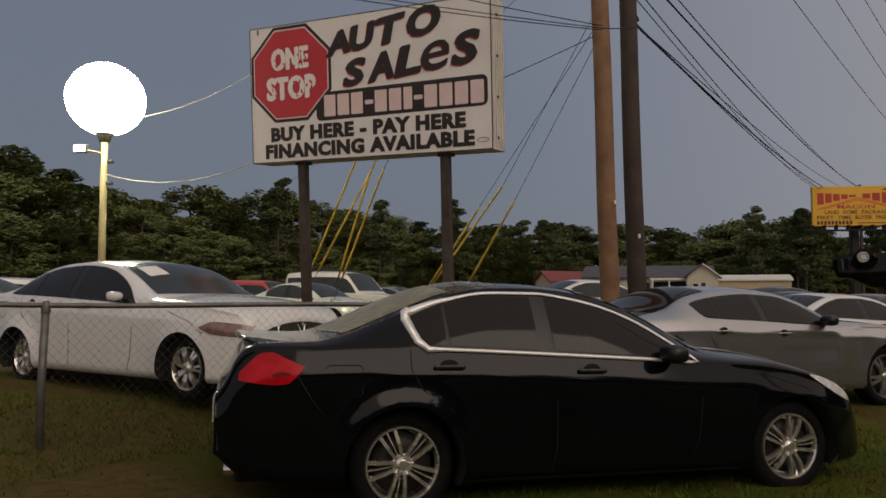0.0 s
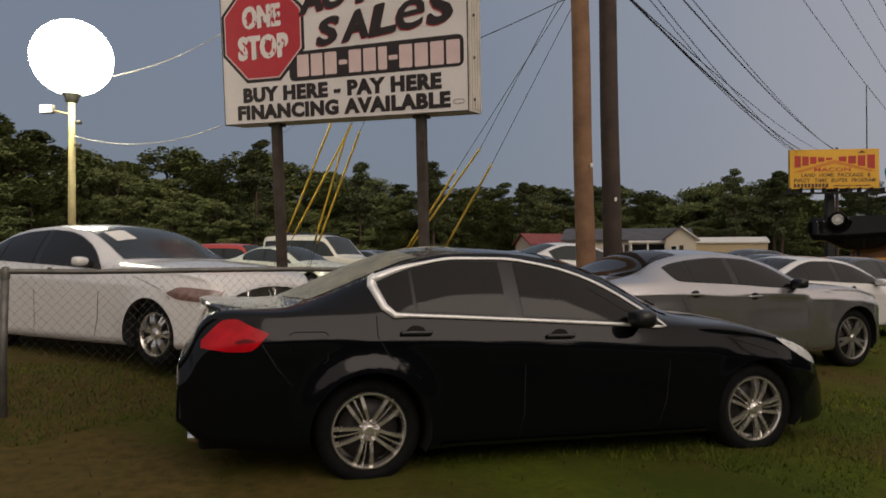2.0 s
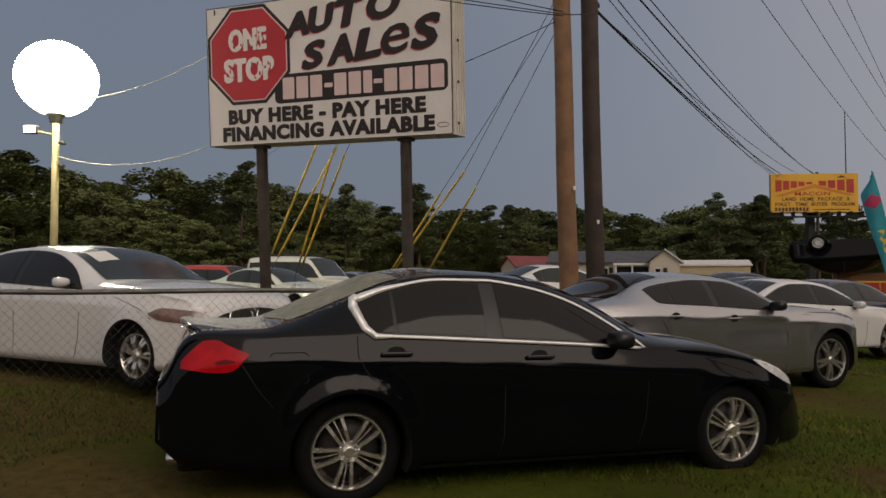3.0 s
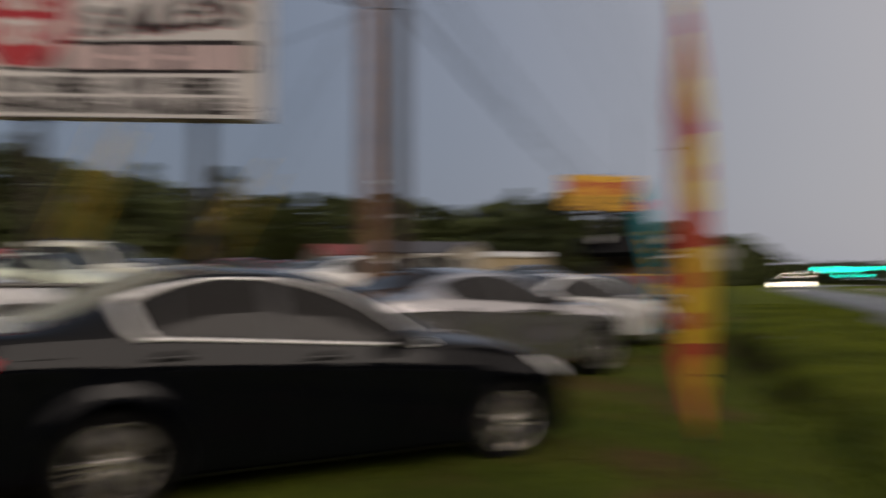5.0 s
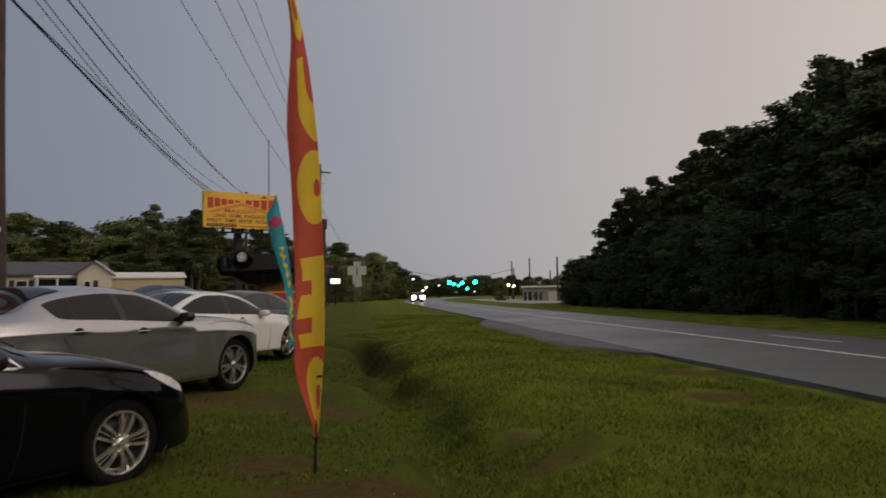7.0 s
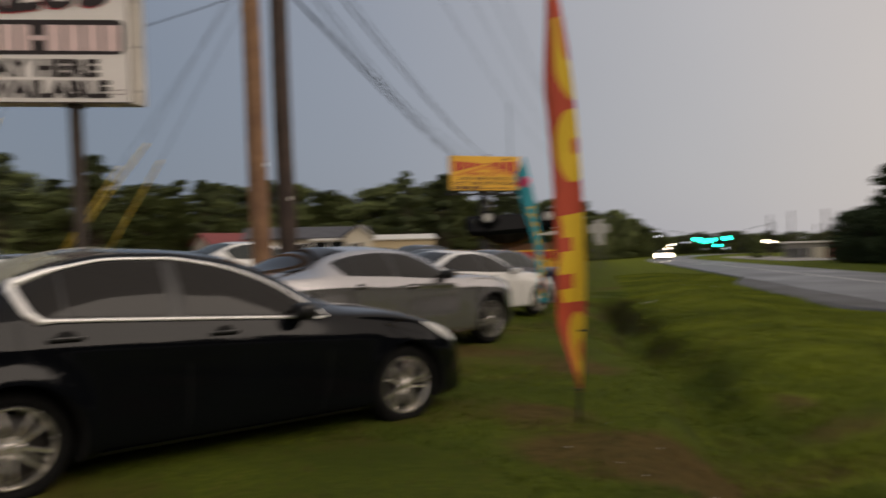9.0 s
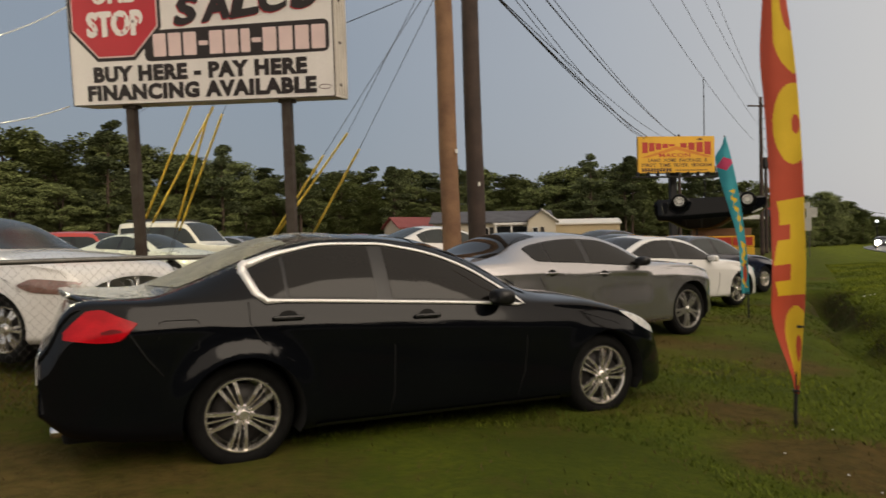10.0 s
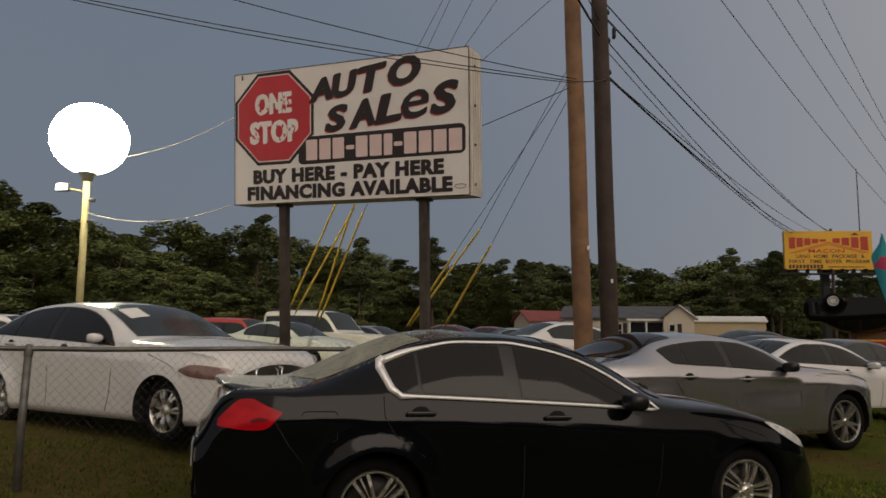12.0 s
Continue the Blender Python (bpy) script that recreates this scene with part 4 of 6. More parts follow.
# white compact saloon behind the fence
BMW = resized(INF, 1.0, back_glass=TINTED_GLASS, style="ten", rim=0.213, hub=0.315, tyre=0.308, arch=0.352, axles=(0.0, 2.80), lamp_mat=AMBER_LENS, screen_glass=CAR_GLASS, skirt=WHITE_PAINT,
              mirror_mat=WHITE_PAINT, ends=(-1.02, 3.55), track=0.78,
              dlo_low=[(-.24, 1.05), (-.16, 1.035), (0, 1.03), (.5, 1.01), (1.0, .985), (1.5, .96), (2.06, .93)],
              dlo_high=[(-.24, 1.06), (-.16, 1.13), (0, 1.24), (.2, 1.33), (.5, 1.395), (.9, 1.415), (1.2, 1.395), (1.45, 1.345), (1.65, 1.26), (1.85, 1.13), (2.06, .945)],
              zb=[(-1.02, .80), (-.96, .98), (-.9, 1.02), (-.4, 1.04), (0, 1.035), (1.0, 1.0), (2.0, .955), (2.4, .94), (2.8, .92), (3.1, .885), (3.4, .82), (3.5, .74), (3.55, .62)],
              zr=[(-1.02, .84), (-.96, 1.03), (-.9, 1.06), (-.55, 1.07), (-.35, 1.12), (0, 1.29), (.3, 1.395), (.6, 1.44), (.95, 1.45), (1.3, 1.42), (1.55, 1.36), (1.85, 1.21), (2.1, 1.06), (2.3, .985), (2.7, .965), (3.1, .92), (3.35, .87), (3.5, .80), (3.55, .68)],
              zt=[(-1.02, .86), (-.96, 1.05), (-.9, 1.075), (-.55, 1.085), (-.45, 1.13), (0, 1.37), (.3, 1.465), (.6, 1.505), (.95, 1.51), (1.3, 1.485), (1.55, 1.43), (1.85, 1.30), (2.15, 1.13), (2.35, 1.04), (2.7, 1.015), (3.05, .975), (3.35, .92), (3.5, .86), (3.55, .76)],
              wr=[(-1.02, .74), (-.5, .71), (-.3, .68), (.1, .63), (.6, .60), (1.0, .60), (1.5, .63), (2.1, .70), (2.4, .76), (3.3, .76), (3.55, .66)],
              lamp=([(3.07, .705), (3.2, .655), (3.52, .62)], [(3.07, .722), (3.2, .77), (3.52, .735)]), mirror_size=0.78, screen=(2.32, 1.46, .92, .006, .13, .06))
for key in ("zr", "zt", "dlo_high"):
    BMW[key] = [(x, z if z < 1.0 else 1.0 + (z - 1.0) * 0.86) for x, z in BMW[key]]
bmw_car, bmw_shell, _ = build_car("compact_saloon", pose(-4.51, 8.55, 0.352, 0, -0.2, -27.2), BMW, WHITE_PAINT,
                                  "white compact saloon with sunroof and price sheet, parked behind the fence", glass=TINTED_GLASS)
for j, cy in enumerate((-0.18, 0.18)):
    pts = [(3.556 - 0.02 * math.sin(t), cy + 0.15 * math.copysign(abs(math.cos(t)) ** 0.6, math.cos(t)), 0.66 + 0.08 * math.copysign(abs(math.sin(t)) ** 0.6, math.sin(t))) for t in np.linspace(0, 2 * math.pi, 25)[:-1]]
    gr = link_mesh("grille", *tube(pts, 0.010, 6, True), CHROME, bmw_car, smooth=True)
    link_mesh("grille_mesh", [(p[0] - 0.004, p[1], p[2]) for p in pts], [tuple(range(24))], TRIM, gr)
rows = [[(x, y, bmw_shell.top(x, y) + 0.005) for y in np.linspace(-0.40, 0.40, 9)] for x in np.linspace(0.45, 1.12, 7)]
link_mesh("sunroof", *grid_mesh([r for r in rows]), TINTED_GLASS, bmw_car, "dark glass sunroof")
rows = [[(x, y, bmw_shell.top(x, y) + 0.010) for y in np.linspace(-0.50, -0.26, 5)] for x in np.linspace(1.62, 1.86, 4)]
link_mesh("price_sheet", *grid_mesh(rows), PAPER, bmw_car, "white price sheet behind the windshield")
link_mesh("roof_fin", *merge([slab([(0.10, 1.33), (0.28, 1.38), (0.14, 1.44), (0.10, 1.43)], -0.015, 0.015)]), WHITE_PAINT, bmw_car)
badge = link_mesh("bonnet_badge", *lathe([(0, 0.001), (0.004, 0.036), (-0.004, 0.04)], 16, "z"), CHROME, bmw_car)
badge.location = (3.38, 0, bmw_shell.top(3.38, 0) + 0.004)

# off-road wagon and square cars use an upright shell
SUV = dict(ends=(-1.05, 3.45), axles=(0.0, 2.54), hub=0.37, arch=0.43, tyre=0.37, rim=0.23, track=0.78, style="twin", bulge=0.02, ws=0.86, rear=(.3, .06), front=(.5, .16),
           zs=[(-1.05, .50), (-.6, .42), (.5, .38), (2.0, .38), (2.9, .40), (3.45, .46)],
           zb=[(-1.05, 1.05), (-.95, 1.12), (0, 1.13), (2.0, 1.12), (2.5, 1.10), (3.2, 1.06), (3.4, .98), (3.45, .85)],
           zr=[(-1.05, 1.70), (-.95, 1.84), (0, 1.86), (1.2, 1.83), (1.5, 1.78), (1.8, 1.50), (2.1, 1.20), (2.3, 1.14), (3.2, 1.09), (3.4, 1.01), (3.45, .88)],
           zt=[(-1.05, 1.74), (-.95, 1.91), (0, 1.94), (1.2, 1.90), (1.5, 1.84), (1.8, 1.55), (2.1, 1.24), (2.3, 1.17), (3.2, 1.11), (3.4, 1.03), (3.45, .90)],
           wb=[(-1.05, .86), (0, .88), (2.2, .88), (3.2, .86), (3.45, .82)], wr=[(-1.05, .74), (0, .74), (1.2, .73), (1.8, .76), (2.2, .80), (3.2, .80), (3.45, .74)],
           screen=(2.10, 1.46, .92, .006, .04, .02),
           dlo_low=[(-.9, 1.20), (0, 1.19), (1.2, 1.18), (2.02, 1.175)], dlo_high=[(-.9, 1.70), (0, 1.72), (1.2, 1.70), (1.5, 1.66), (2.02, 1.19)],
           pillars=(-.05, .72), pillar_w=.12, tail=([(-1.03, .95), (-.95, .95)], [(-1.03, 1.2), (-.95, 1.2)]), lamp=([(3.2, .80), (3.4, .80)], [(3.2, .98), (3.4, .95)]),
           seams=(), handles=(), mirror=(1.95, 1.25))
COM = resized(INF, 0.97, back_glass=CAR_GLASS, style="cap", rim=0.19)


# ---- far parked cars ----
def at_bearing(az, dist):
    """A place at an azimuth and distance from where the camera stands."""
    return 0.62 + dist * math.sin(radians(az)), -0.3 + dist * math.cos(radians(az))


def far_car(name, az, dist, heading, k, paint, label, lift=0.0, glass=CAR_GLASS):
    x, y = at_bearing(az, dist)
    h = radians(heading)
    mid = k["axles"][1] / 2
    ox, oy = x - mid * math.cos(h), y - mid * math.sin(h)
    return build_car(name, pose(ox, oy, height(x, y) + lift, 0, 0, heading), k, paint, label, detail=False, glass=glass)


disco, disco_shell, _ = far_car("off_road_wagon", -11.3, 25.0, -24, SUV, CREAM_PAINT, "cream boxy off-road wagon with roof rails in the lot", 0.0)
for sd in (-1, 1):
    link_mesh("roof_rail", *tube([(x, sd * 0.62, disco_shell.top(x, 0.62) + 0.06) for x in np.linspace(-.8, 1.1, 8)], 0.02, 6), TRIM, disco)
for x in np.linspace(-.8, 1.1, 4):
    part("roof_crossbar", block(0.04, 1.24, 0.03, x, 0, disco_shell.top(x, 0) + 0.05, 0.008), TRIM, disco)
far_car("family_sedan", -14.0, 21.5, -30, COM, SAGE_PAINT, "pale sage green family sedan in the lot", 0.02)
far_car("red_wagon", -17.6, 31.0, -20, SUV, RED_PAINT, "bright red boxy wagon in the lot", -0.2)
far_car("white_hatch", -33.3, 26.0, 0, SUV, WHITE_PAINT, "white wagon with roof rails beyond the saloon", -0.35)
far_car("white_sedan", -36.2, 19.0, 0, COM, WHITE_PAINT, "white sedan beyond the saloon", 0.05)
far_car("silver_sedan", -7.3, 30.0, -30, COM, GREY_PAINT, "dull silver sedan in the lot", 0.05)
far_car("maroon_sedan", -1.0, 33.0, -10, COM, MAROON_PAINT, "dark maroon sedan in the lot", 0.2)
far_car("maroon_sedan", 2.2, 36.0, -10, COM, MAROON_PAINT, "dark maroon sedan in the lot", 0.2)
far_car("grey_sedan", 4.2, 34.0, 10, COM, GREY_PAINT, "grey sedan in the lot", 0.1)
far_car("white_sedan", 8.4, 18.5, 25, COM, WHITE_PAINT, "white sedan behind the utility poles", 0.03)
far_car("navy_sedan", 21.6, 27.0, 25, COM, NAVY_PAINT, "dark navy sedan in the lot", 0.12)
far_car("navy_sedan", 22.9, 22.0, 25, COM, NAVY_PAINT, "dark navy sedan in the lot", 0.0)
far_car("black_sedan", 27.6, 18.7, 25, COM, NAVY_PAINT, "black sedan parked beside the white saloon", 0.0)

# ---- dealership sign on two posts ----
SIGN_W, SIGN_H, SIGN_T = 4.70, 2.46, 0.60
sign = thing("dealership_sign", pose(-3.88, 12.72, 3.83, 6, 1.1, -19.4), "large white double-faced dealership sign with red octagon on two posts", "sign")
part("cabinet", block(SIGN_W, SIGN_T - 0.02, SIGN_H, SIGN_W / 2, SIGN_T / 2 + 0.01, SIGN_H / 2, 0.01), SIGN_SIDE, sign)
face = part("face_panel", block(SIGN_W - 0.024, 0.012, SIGN_H - 0.028, SIGN_W / 2, -0.004, SIGN_H / 2, 0.003), SIGN_WHITE, sign, "white printed sign face")
for cx, cz, sx, sz in ((SIGN_W / 2, 0.008, SIGN_W, 0.016), (SIGN_W / 2, SIGN_H - 0.006, SIGN_W, 0.012), (0.006, SIGN_H / 2, 0.012, SIGN_H - 0.04), (SIGN_W - 0.006, SIGN_H / 2, 0.012, SIGN_H - 0.04)):
    part("edge_trim", block(sx, 0.03, sz, cx, -0.002, cz, 0.004), POST_STEEL, sign)
for k in range(5):
    part("side_rib", block(0.02, 0.03, SIGN_H - 0.1, SIGN_W + 0.004, 0.05 + 0.125 * k, SIGN_H / 2, 0.004), SIGN_SIDE, sign)
for k in range(4):
    part("side_clip", block(0.03, 0.05, 0.04, SIGN_W + 0.012, 0.24, 0.2 + 0.66 * k, 0.006), POST_STEEL, sign)


def octagon(r):
    return [(r * math.cos(math.pi / 8 + math.pi / 4 * k), r * math.sin(math.pi / 8 + math.pi / 4 * k)) for k in range(8)]


ox, oz = 0.187 * SIGN_W, 0.64 * SIGN_H
for r, y0, y1, mat, nm in ((0.925, -0.010, -0.014, SIGN_BLACK, "octagon_border"), (0.865, -0.014, -0.017, SIGN_ROSE, "octagon_ring"), (0.84, -0.017, -0.020, SIGN_RED, "octagon_field")):
    link_mesh(nm, *shifted(slab(octagon(r), y0, y1), ox, 0, oz), mat, sign, smooth=False)
for words, x, z, w, h in (("ONE", 0.104, 0.672, 0.164, 0.155), ("STOP", 0.080, 0.455, 0.218, 0.165)):
    link_mesh("lettering", *shifted(lettering(words, w * SIGN_W, h * SIGN_H, 0.004, 0, 0.03, 0, 0.016), x * SIGN_W, -0.020, z * SIGN_H), SIGN_WHITE, sign, "flaking white letters on red", False)
rng = random.Random(8)
for _ in range(34):
    x, z = rng.uniform(0.10, 0.29) * SIGN_W, rng.choice((rng.uniform(0.68, 0.79), rng.uniform(0.47, 0.59))) * SIGN_H
    w, h = rng.uniform(0.01, 0.035), rng.uniform(0.02, 0.08)
    pts = [(x + w * math.cos(t) * rng.uniform(0.5, 1), z + h * math.sin(t) * rng.uniform(0.5, 1)) for t in np.linspace(0, 2 * math.pi, 8)[:-1]]
    link_mesh("paint_flake", *slab(pts, -0.0272, -0.0285), rng.choice((SIGN_RED, SIGN_STAIN, SIGN_RED)), sign, smooth=False)


def banner(words, x0, z0, w, h, turn, grow):
    """Brush letters that swell from left to right."""
    n, x = len(words), x0
    ws = [1 + grow * i for i in range(n)]
    tot = sum(ws)
    for i, ch in enumerate(words):
        wi = w * ws[i] / tot
        hh = h * (0.86 + 0.2 * i / n) * (0.92 if ch.islower() else 1.0)
        dz = (x - x0) * math.tan(radians(turn))
        for o, mat, y in ((0.0, SIGN_BLACK, -0.018), (-0.016, SIGN_RED, -0.0135)):
            open_bowl = ch.islower()
            v, f = lettering(ch, wi * 0.94, hh, 0.003, 0.25, 0.0 if open_bowl else 0.025, turn + 2, 0.014 if open_bowl else 0.024)
            link_mesh("brush_letter", *shifted((v, f), x + o, y, z0 + dz + o), mat, sign, smooth=False)
        x += wi


banner("AUTO", 0.352 * SIGN_W, 0.725 * SIGN_H, 0.475 * SIGN_W, 0.185 * SIGN_H, 4.6, 0.08)
banner("SALeS", 0.425 * SIGN_W, 0.50 * SIGN_H, 0.55 * SIGN_W, 0.205 * SIGN_H, 4, 0.03)


def rounded(x0, z0, x1, z1, r, slope=0.0):
    pts = []
    for cx, cz, a0 in ((x1 - r, z1 - r, 0), (x0 + r, z1 - r, 90), (x0 + r, z0 + r, 180), (x1 - r, z0 + r, 270)):
        for k in range(5):
            a = radians(a0 + 22.5 * k)
            px = cx + r * math.cos(a)
            pts.append((px, cz + r * math.sin(a) + slope * (px - x0)))
    return pts


link_mesh("number_band", *slab(rounded(0.30 * SIGN_W, 0.278 * SIGN_H, 0.985 * SIGN_W, 0.48 * SIGN_H, 0.10, 0.006), -0.0105, -0.013), SIGN_BLACK, sign, "black band with pale digit bars", False)
digit_x = 0.0
for k, w in enumerate((1, 1, 1, 0.7, 1, 1, 0.7, 0.7, 1, 1, 1, 1)):
    x = (0.335 + digit_x * 0.0565) * SIGN_W
    hgt = 0.03 if k in (3, 7) else 0.15
    z = (0.365 if k in (3, 7) else 0.306) * SIGN_H
    link_mesh("digit_bar", *slab(rounded(x, z, x + 0.049 * w * SIGN_W, z + hgt * SIGN_H, 0.02), -0.0135, -0.016), SIGN_ROSE, sign, smooth=False)
    digit_x += w * 1.03
for words, x, z, w, h in (("BUY HERE - PAY HERE", 0.092, 0.153, 0.81, 0.104), ("FINANCING AVAILABLE", 0.064, 0.030, 0.87, 0.104)):
    link_mesh("lettering", *shifted(lettering(words, w * SIGN_W, h * SIGN_H, 0.004, 0, 0.045, 0, 0.007), x * SIGN_W, -0.011, z * SIGN_H), SIGN_BLACK, sign, "heavy black capital letters", False)
link_mesh("maker_mark", *tube([(0.965 * SIGN_W + 0.10 * math.cos(t), -0.012, 0.065 * SIGN_H + 0.035 * math.sin(t)) for t in np.linspace(0, 2 * math.pi, 17)[:-1]], 0.006, 4, True), SIGN_STAIN, sign)
for px in (0.21 * SIGN_W, 0.81 * SIGN_W):
    part("post", block(0.15, 0.15, 3.95, px, 0.16, -1.93, 0.012), POST_STEEL, sign, "rusty brown square steel post")
    part("post_bracket", block(0.24, 0.20, 0.06, px, 0.17, -0.03, 0.006), POST_STEEL, sign)
part("face_hook", block(0.025, 0.02, 0.09, 0.19, -0.016, SIGN_H - 0.08, 0.004), POST_STEEL, sign)

# ---- utility poles, guys and wires ----


def utility_pole(name, x, y, tall, r0, r1, mat, label, lean=(0.0, 0.0)):
    p = thing(name, pose(x, y, height(x, y) - 0.1), label, "utility pole", "utility poles")
    n = 26
    pts = [(lean[0] * i / n + 0.006 * math.sin(i * 0.8), lean[1] * i / n + 0.005 * math.cos(i * 0.9), tall * i / n) for i in range(n + 1)]
    link_mesh("shaft", *tube(pts, [r0 + (r1 - r0) * i / n for i in range(n + 1)], 16), mat, p)
    return p


pole_a = utility_pole("utility_pole", 2.56, 12.25, 13.2, 0.172, 0.13, POLE_WOOD, "brown weathered wooden utility pole beside a darker one", (-0.28, 0.05))
pole_b = utility_pole("utility_pole", 3.08, 12.62, 17.2, 0.17, 0.125, POLE_DARK, "dark creosoted wooden utility pole with brackets", (-0.30, 0.0))
for z in (6.24, 6.86, 7.42, 7.9):
    part("bracket", block(0.06, 0.30, 0.04, 0.0 - 0.30 * z / 17.2, 0.0, z, 0.01), STEEL_DARK, pole_b)
    link_mesh("insulator", *shifted(lathe([(0, 0.02), (0.02, 0.035), (0.05, 0.035), (0.07, 0.02), (0.09, 0.025), (0.1, 0.0)], 12, "z"), 0.16 - 0.30 * z / 17.2, 0.0, z), STEEL_DARK, pole_b)
part("cable_slack_coil", block(0.07, 0.10, 0.22, 0.14, 0, 7.05, 0.03), STEEL_DARK, pole_b)
part("splice_case", block(0.09, 0.45, 0.10, -0.28, -0.15, 6.95, 0.04, Matrix.Rotation(radians(20), 4, "X")), STEEL_DARK, pole_a)
part("crossarm", block(2.2, 0.10, 0.12, -0.28, 0.1, 14.2, 0.015), POLE_DARK, pole_b)
part("pole_tag", block(0.04, 0.02, 0.07, 0.0, -0.17, 2.36, 0.004), PAPER, pole_b)
part("pole_tag", block(0.04, 0.02, 0.07, 0.05, -0.165, 2.9, 0.004), PAPER, pole_a)
pole_c = utility_pole("utility_pole", 33.4, 52.4, 12.6, 0.17, 0.12, POLE_DARK, "distant dark wooden utility pole by the verge")
part("crossarm", block(2.2, 0.1, 0.12, 0, 0, 11.9, 0.015), POLE_DARK, pole_c)
for k in range(3):
    part("pole_step", block(0.5, 0.04, 0.04, 0.2, 0, 10.9 - 0.8 * k, 0.008), STEEL_DARK, pole_c)
part("transformer", block(0.5, 0.5, 0.9, 0.35, 0, 7.4, 0.12), STEEL_DARK, pole_c)
utility_pole("utility_pole", 38.0, 59.1, 8.6, 0.16, 0.12, POLE_DARK, "distant shorter wooden utility pole by the verge")


def cable(p0, p1, sag, r, mat=CABLE, label="black overhead cable between utility poles", name="overhead_cable"):
    a, b = Vector(p0), Vector(p1)
    pts = [a.lerp(b, i / 24) - Vector((0, 0, 4 * sag * (i / 24) * (1 - i / 24))) for i in range(25)]
    return tagged(link_mesh(name, *tube(pts, r, 5), mat), label, "cable", "overhead cables")


bx, by = 3.0, 12.6
for z, az, top, sag, r in ((6.27, 25.9, 10.9, 0.95, 0.022), (6.30, 25.7, 10.8, 1.05, 0.014), (6.27, 26.6, 11.1, 0.85, 0.012), (6.97, 25.2, 11.0, 1.15, 0.012),
                           (6.76, 24.7, 11.2, 1.05, 0.010), (7.40, 27.2, 11.0, 0.95, 0.020), (7.69, 26.9, 11.0, 0.85, 0.013)):
    cable((bx + .1, by, z), (*at_bearing(az, 75.0), top), sag, r)
utility_pole("utility_pole", *at_bearing(26.2, 75.3), 11.6, 0.16, 0.12, POLE_DARK, "distant dark wooden utility pole behind the billboard")
for dx, z, z1 in ((-0.6, 12.1, 9.2), (-0.2, 13.8, 10.4), (0.3, 14.5, 11.9), (0.6, 16.6, 11.2)):
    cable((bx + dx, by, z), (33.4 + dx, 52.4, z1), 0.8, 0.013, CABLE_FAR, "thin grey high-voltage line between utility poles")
# lines coming over the sign from the camera's left
cable((2.27, 11.0, 5.61), (-9.97, 7.8, 6.82), 0.18, 0.008)
cable((2.27, 11.0, 5.58), (-9.97, 8.06, 7.0), 0.27, 0.008)
cable((2.27, 11.0, 5.65), (-8.2, 7.97, 7.43), 0.22, 0.008)
cable((2.27, 11.0, 5.61), (3.05, 12.5, 6.2), 0.02, 0.010)
cable((bx, by, 7.0), (0.2, 8.0, 8.9), 0.1, 0.022)
cable((bx, by, 7.3), (0.5, 8.5, 9.3), 0.1, 0.012)
cable((2.45, 12.2, 6.0), (-0.8, 12.15, 4.6), 0.05, 0.008)
cable((2.4, 12.2, 8.0), (-9.0, 30.0, 6.0), 0.5, 0.006)
# guys with yellow guards
guys = [((-3.73, 16.6), (-2.50, 15.45, 4.40), (2.4, 12.3, 12.6)), ((-3.57, 16.6), (-2.05, 15.45, 4.37), (2.4, 12.3, 9.8)), ((-3.08, 16.6), (-2.15, 15.45, 4.22), (2.4, 12.3, 12.9)),
        ((-3.00, 16.6), (-1.87, 15.45, 4.22), (2.4, 12.3, 11.5)), ((-0.90, 16.6), (0.24, 15.45, 3.35), (2.45, 12.3, 6.3)), ((-0.83, 16.6), (0.76, 15.45, 3.83), (2.45, 12.3, 6.6)), ((0.0, 16.6), (1.01, 15.45, 3.49), (2.48, 12.3, 6.1))]
LOW = [2.14, 2.05, 1.94, 1.88, 1.74, 1.74, 1.78]
for (gx, gy), top, tie, z in zip([g[0] for g in guys], [g[1] for g in guys], [g[2] for g in guys], LOW):
    b, t = Vector((gx, gy, z)), Vector(top)
    d = (t - b).normalized()
    foot = b - d * ((z - height(gx, gy)) / d.z)
    guy = thing("guy_wire", Matrix.Translation(foot), "steel guy wire with a yellow plastic guard", "guy wire", "guy wires")
    rel = [q - foot for q in (foot - d * 0.05, t)]
    link_mesh("strand", *tube([rel[0], rel[1], Vector(tie) - foot], 0.007, 5), CABLE_FAR, guy)
    link_mesh("guard", *tube([b - foot - d * 0.1, b - foot + d * 0.3, t - foot - d * 0.1, t - foot], [0.024, 0.025, 0.025, 0.020], 8), YELLOW_GUARD, guy, "glossy yellow plastic guard tube")

# ---- chain-link fence ----
f0, f1 = Vector((-7.4, 3.03)), Vector((0.55, 6.83))
fl = (f1 - f0).length
fd = (f1 - f0) / fl
fence = thing("chain_link_fence", pose(f0.x, f0.y, 0.08, 0, 0, math.degrees(math.atan2(fd.y, fd.x))), "low grey chain-link fence with a worn top rail", "fence")
TOP = 1.215
link_mesh("top_rail", *tube([(fl * i / 16, 0, TOP + 0.008 * math.sin(i * 1.1)) for i in range(17)], 0.022, 10), GALV, fence)
for px in (0.02, 2.46, 4.99, 7.6, fl - 0.02):
    post = link_mesh("post", *tube([(px, 0, -0.15), (px - 0.01, 0, TOP * 0.5), (px, 0, TOP - 0.03)], 0.030, 12), GALV, fence)
    link_mesh("post_cap", *shifted(lathe([(-0.06, 0.034), (0.0, 0.034), (0.03, 0.022), (0.035, 0.0)], 12, "z"), px, 0, TOP), GALV, post)
links = []
cell, ht = 0.072, TOP + 0.062
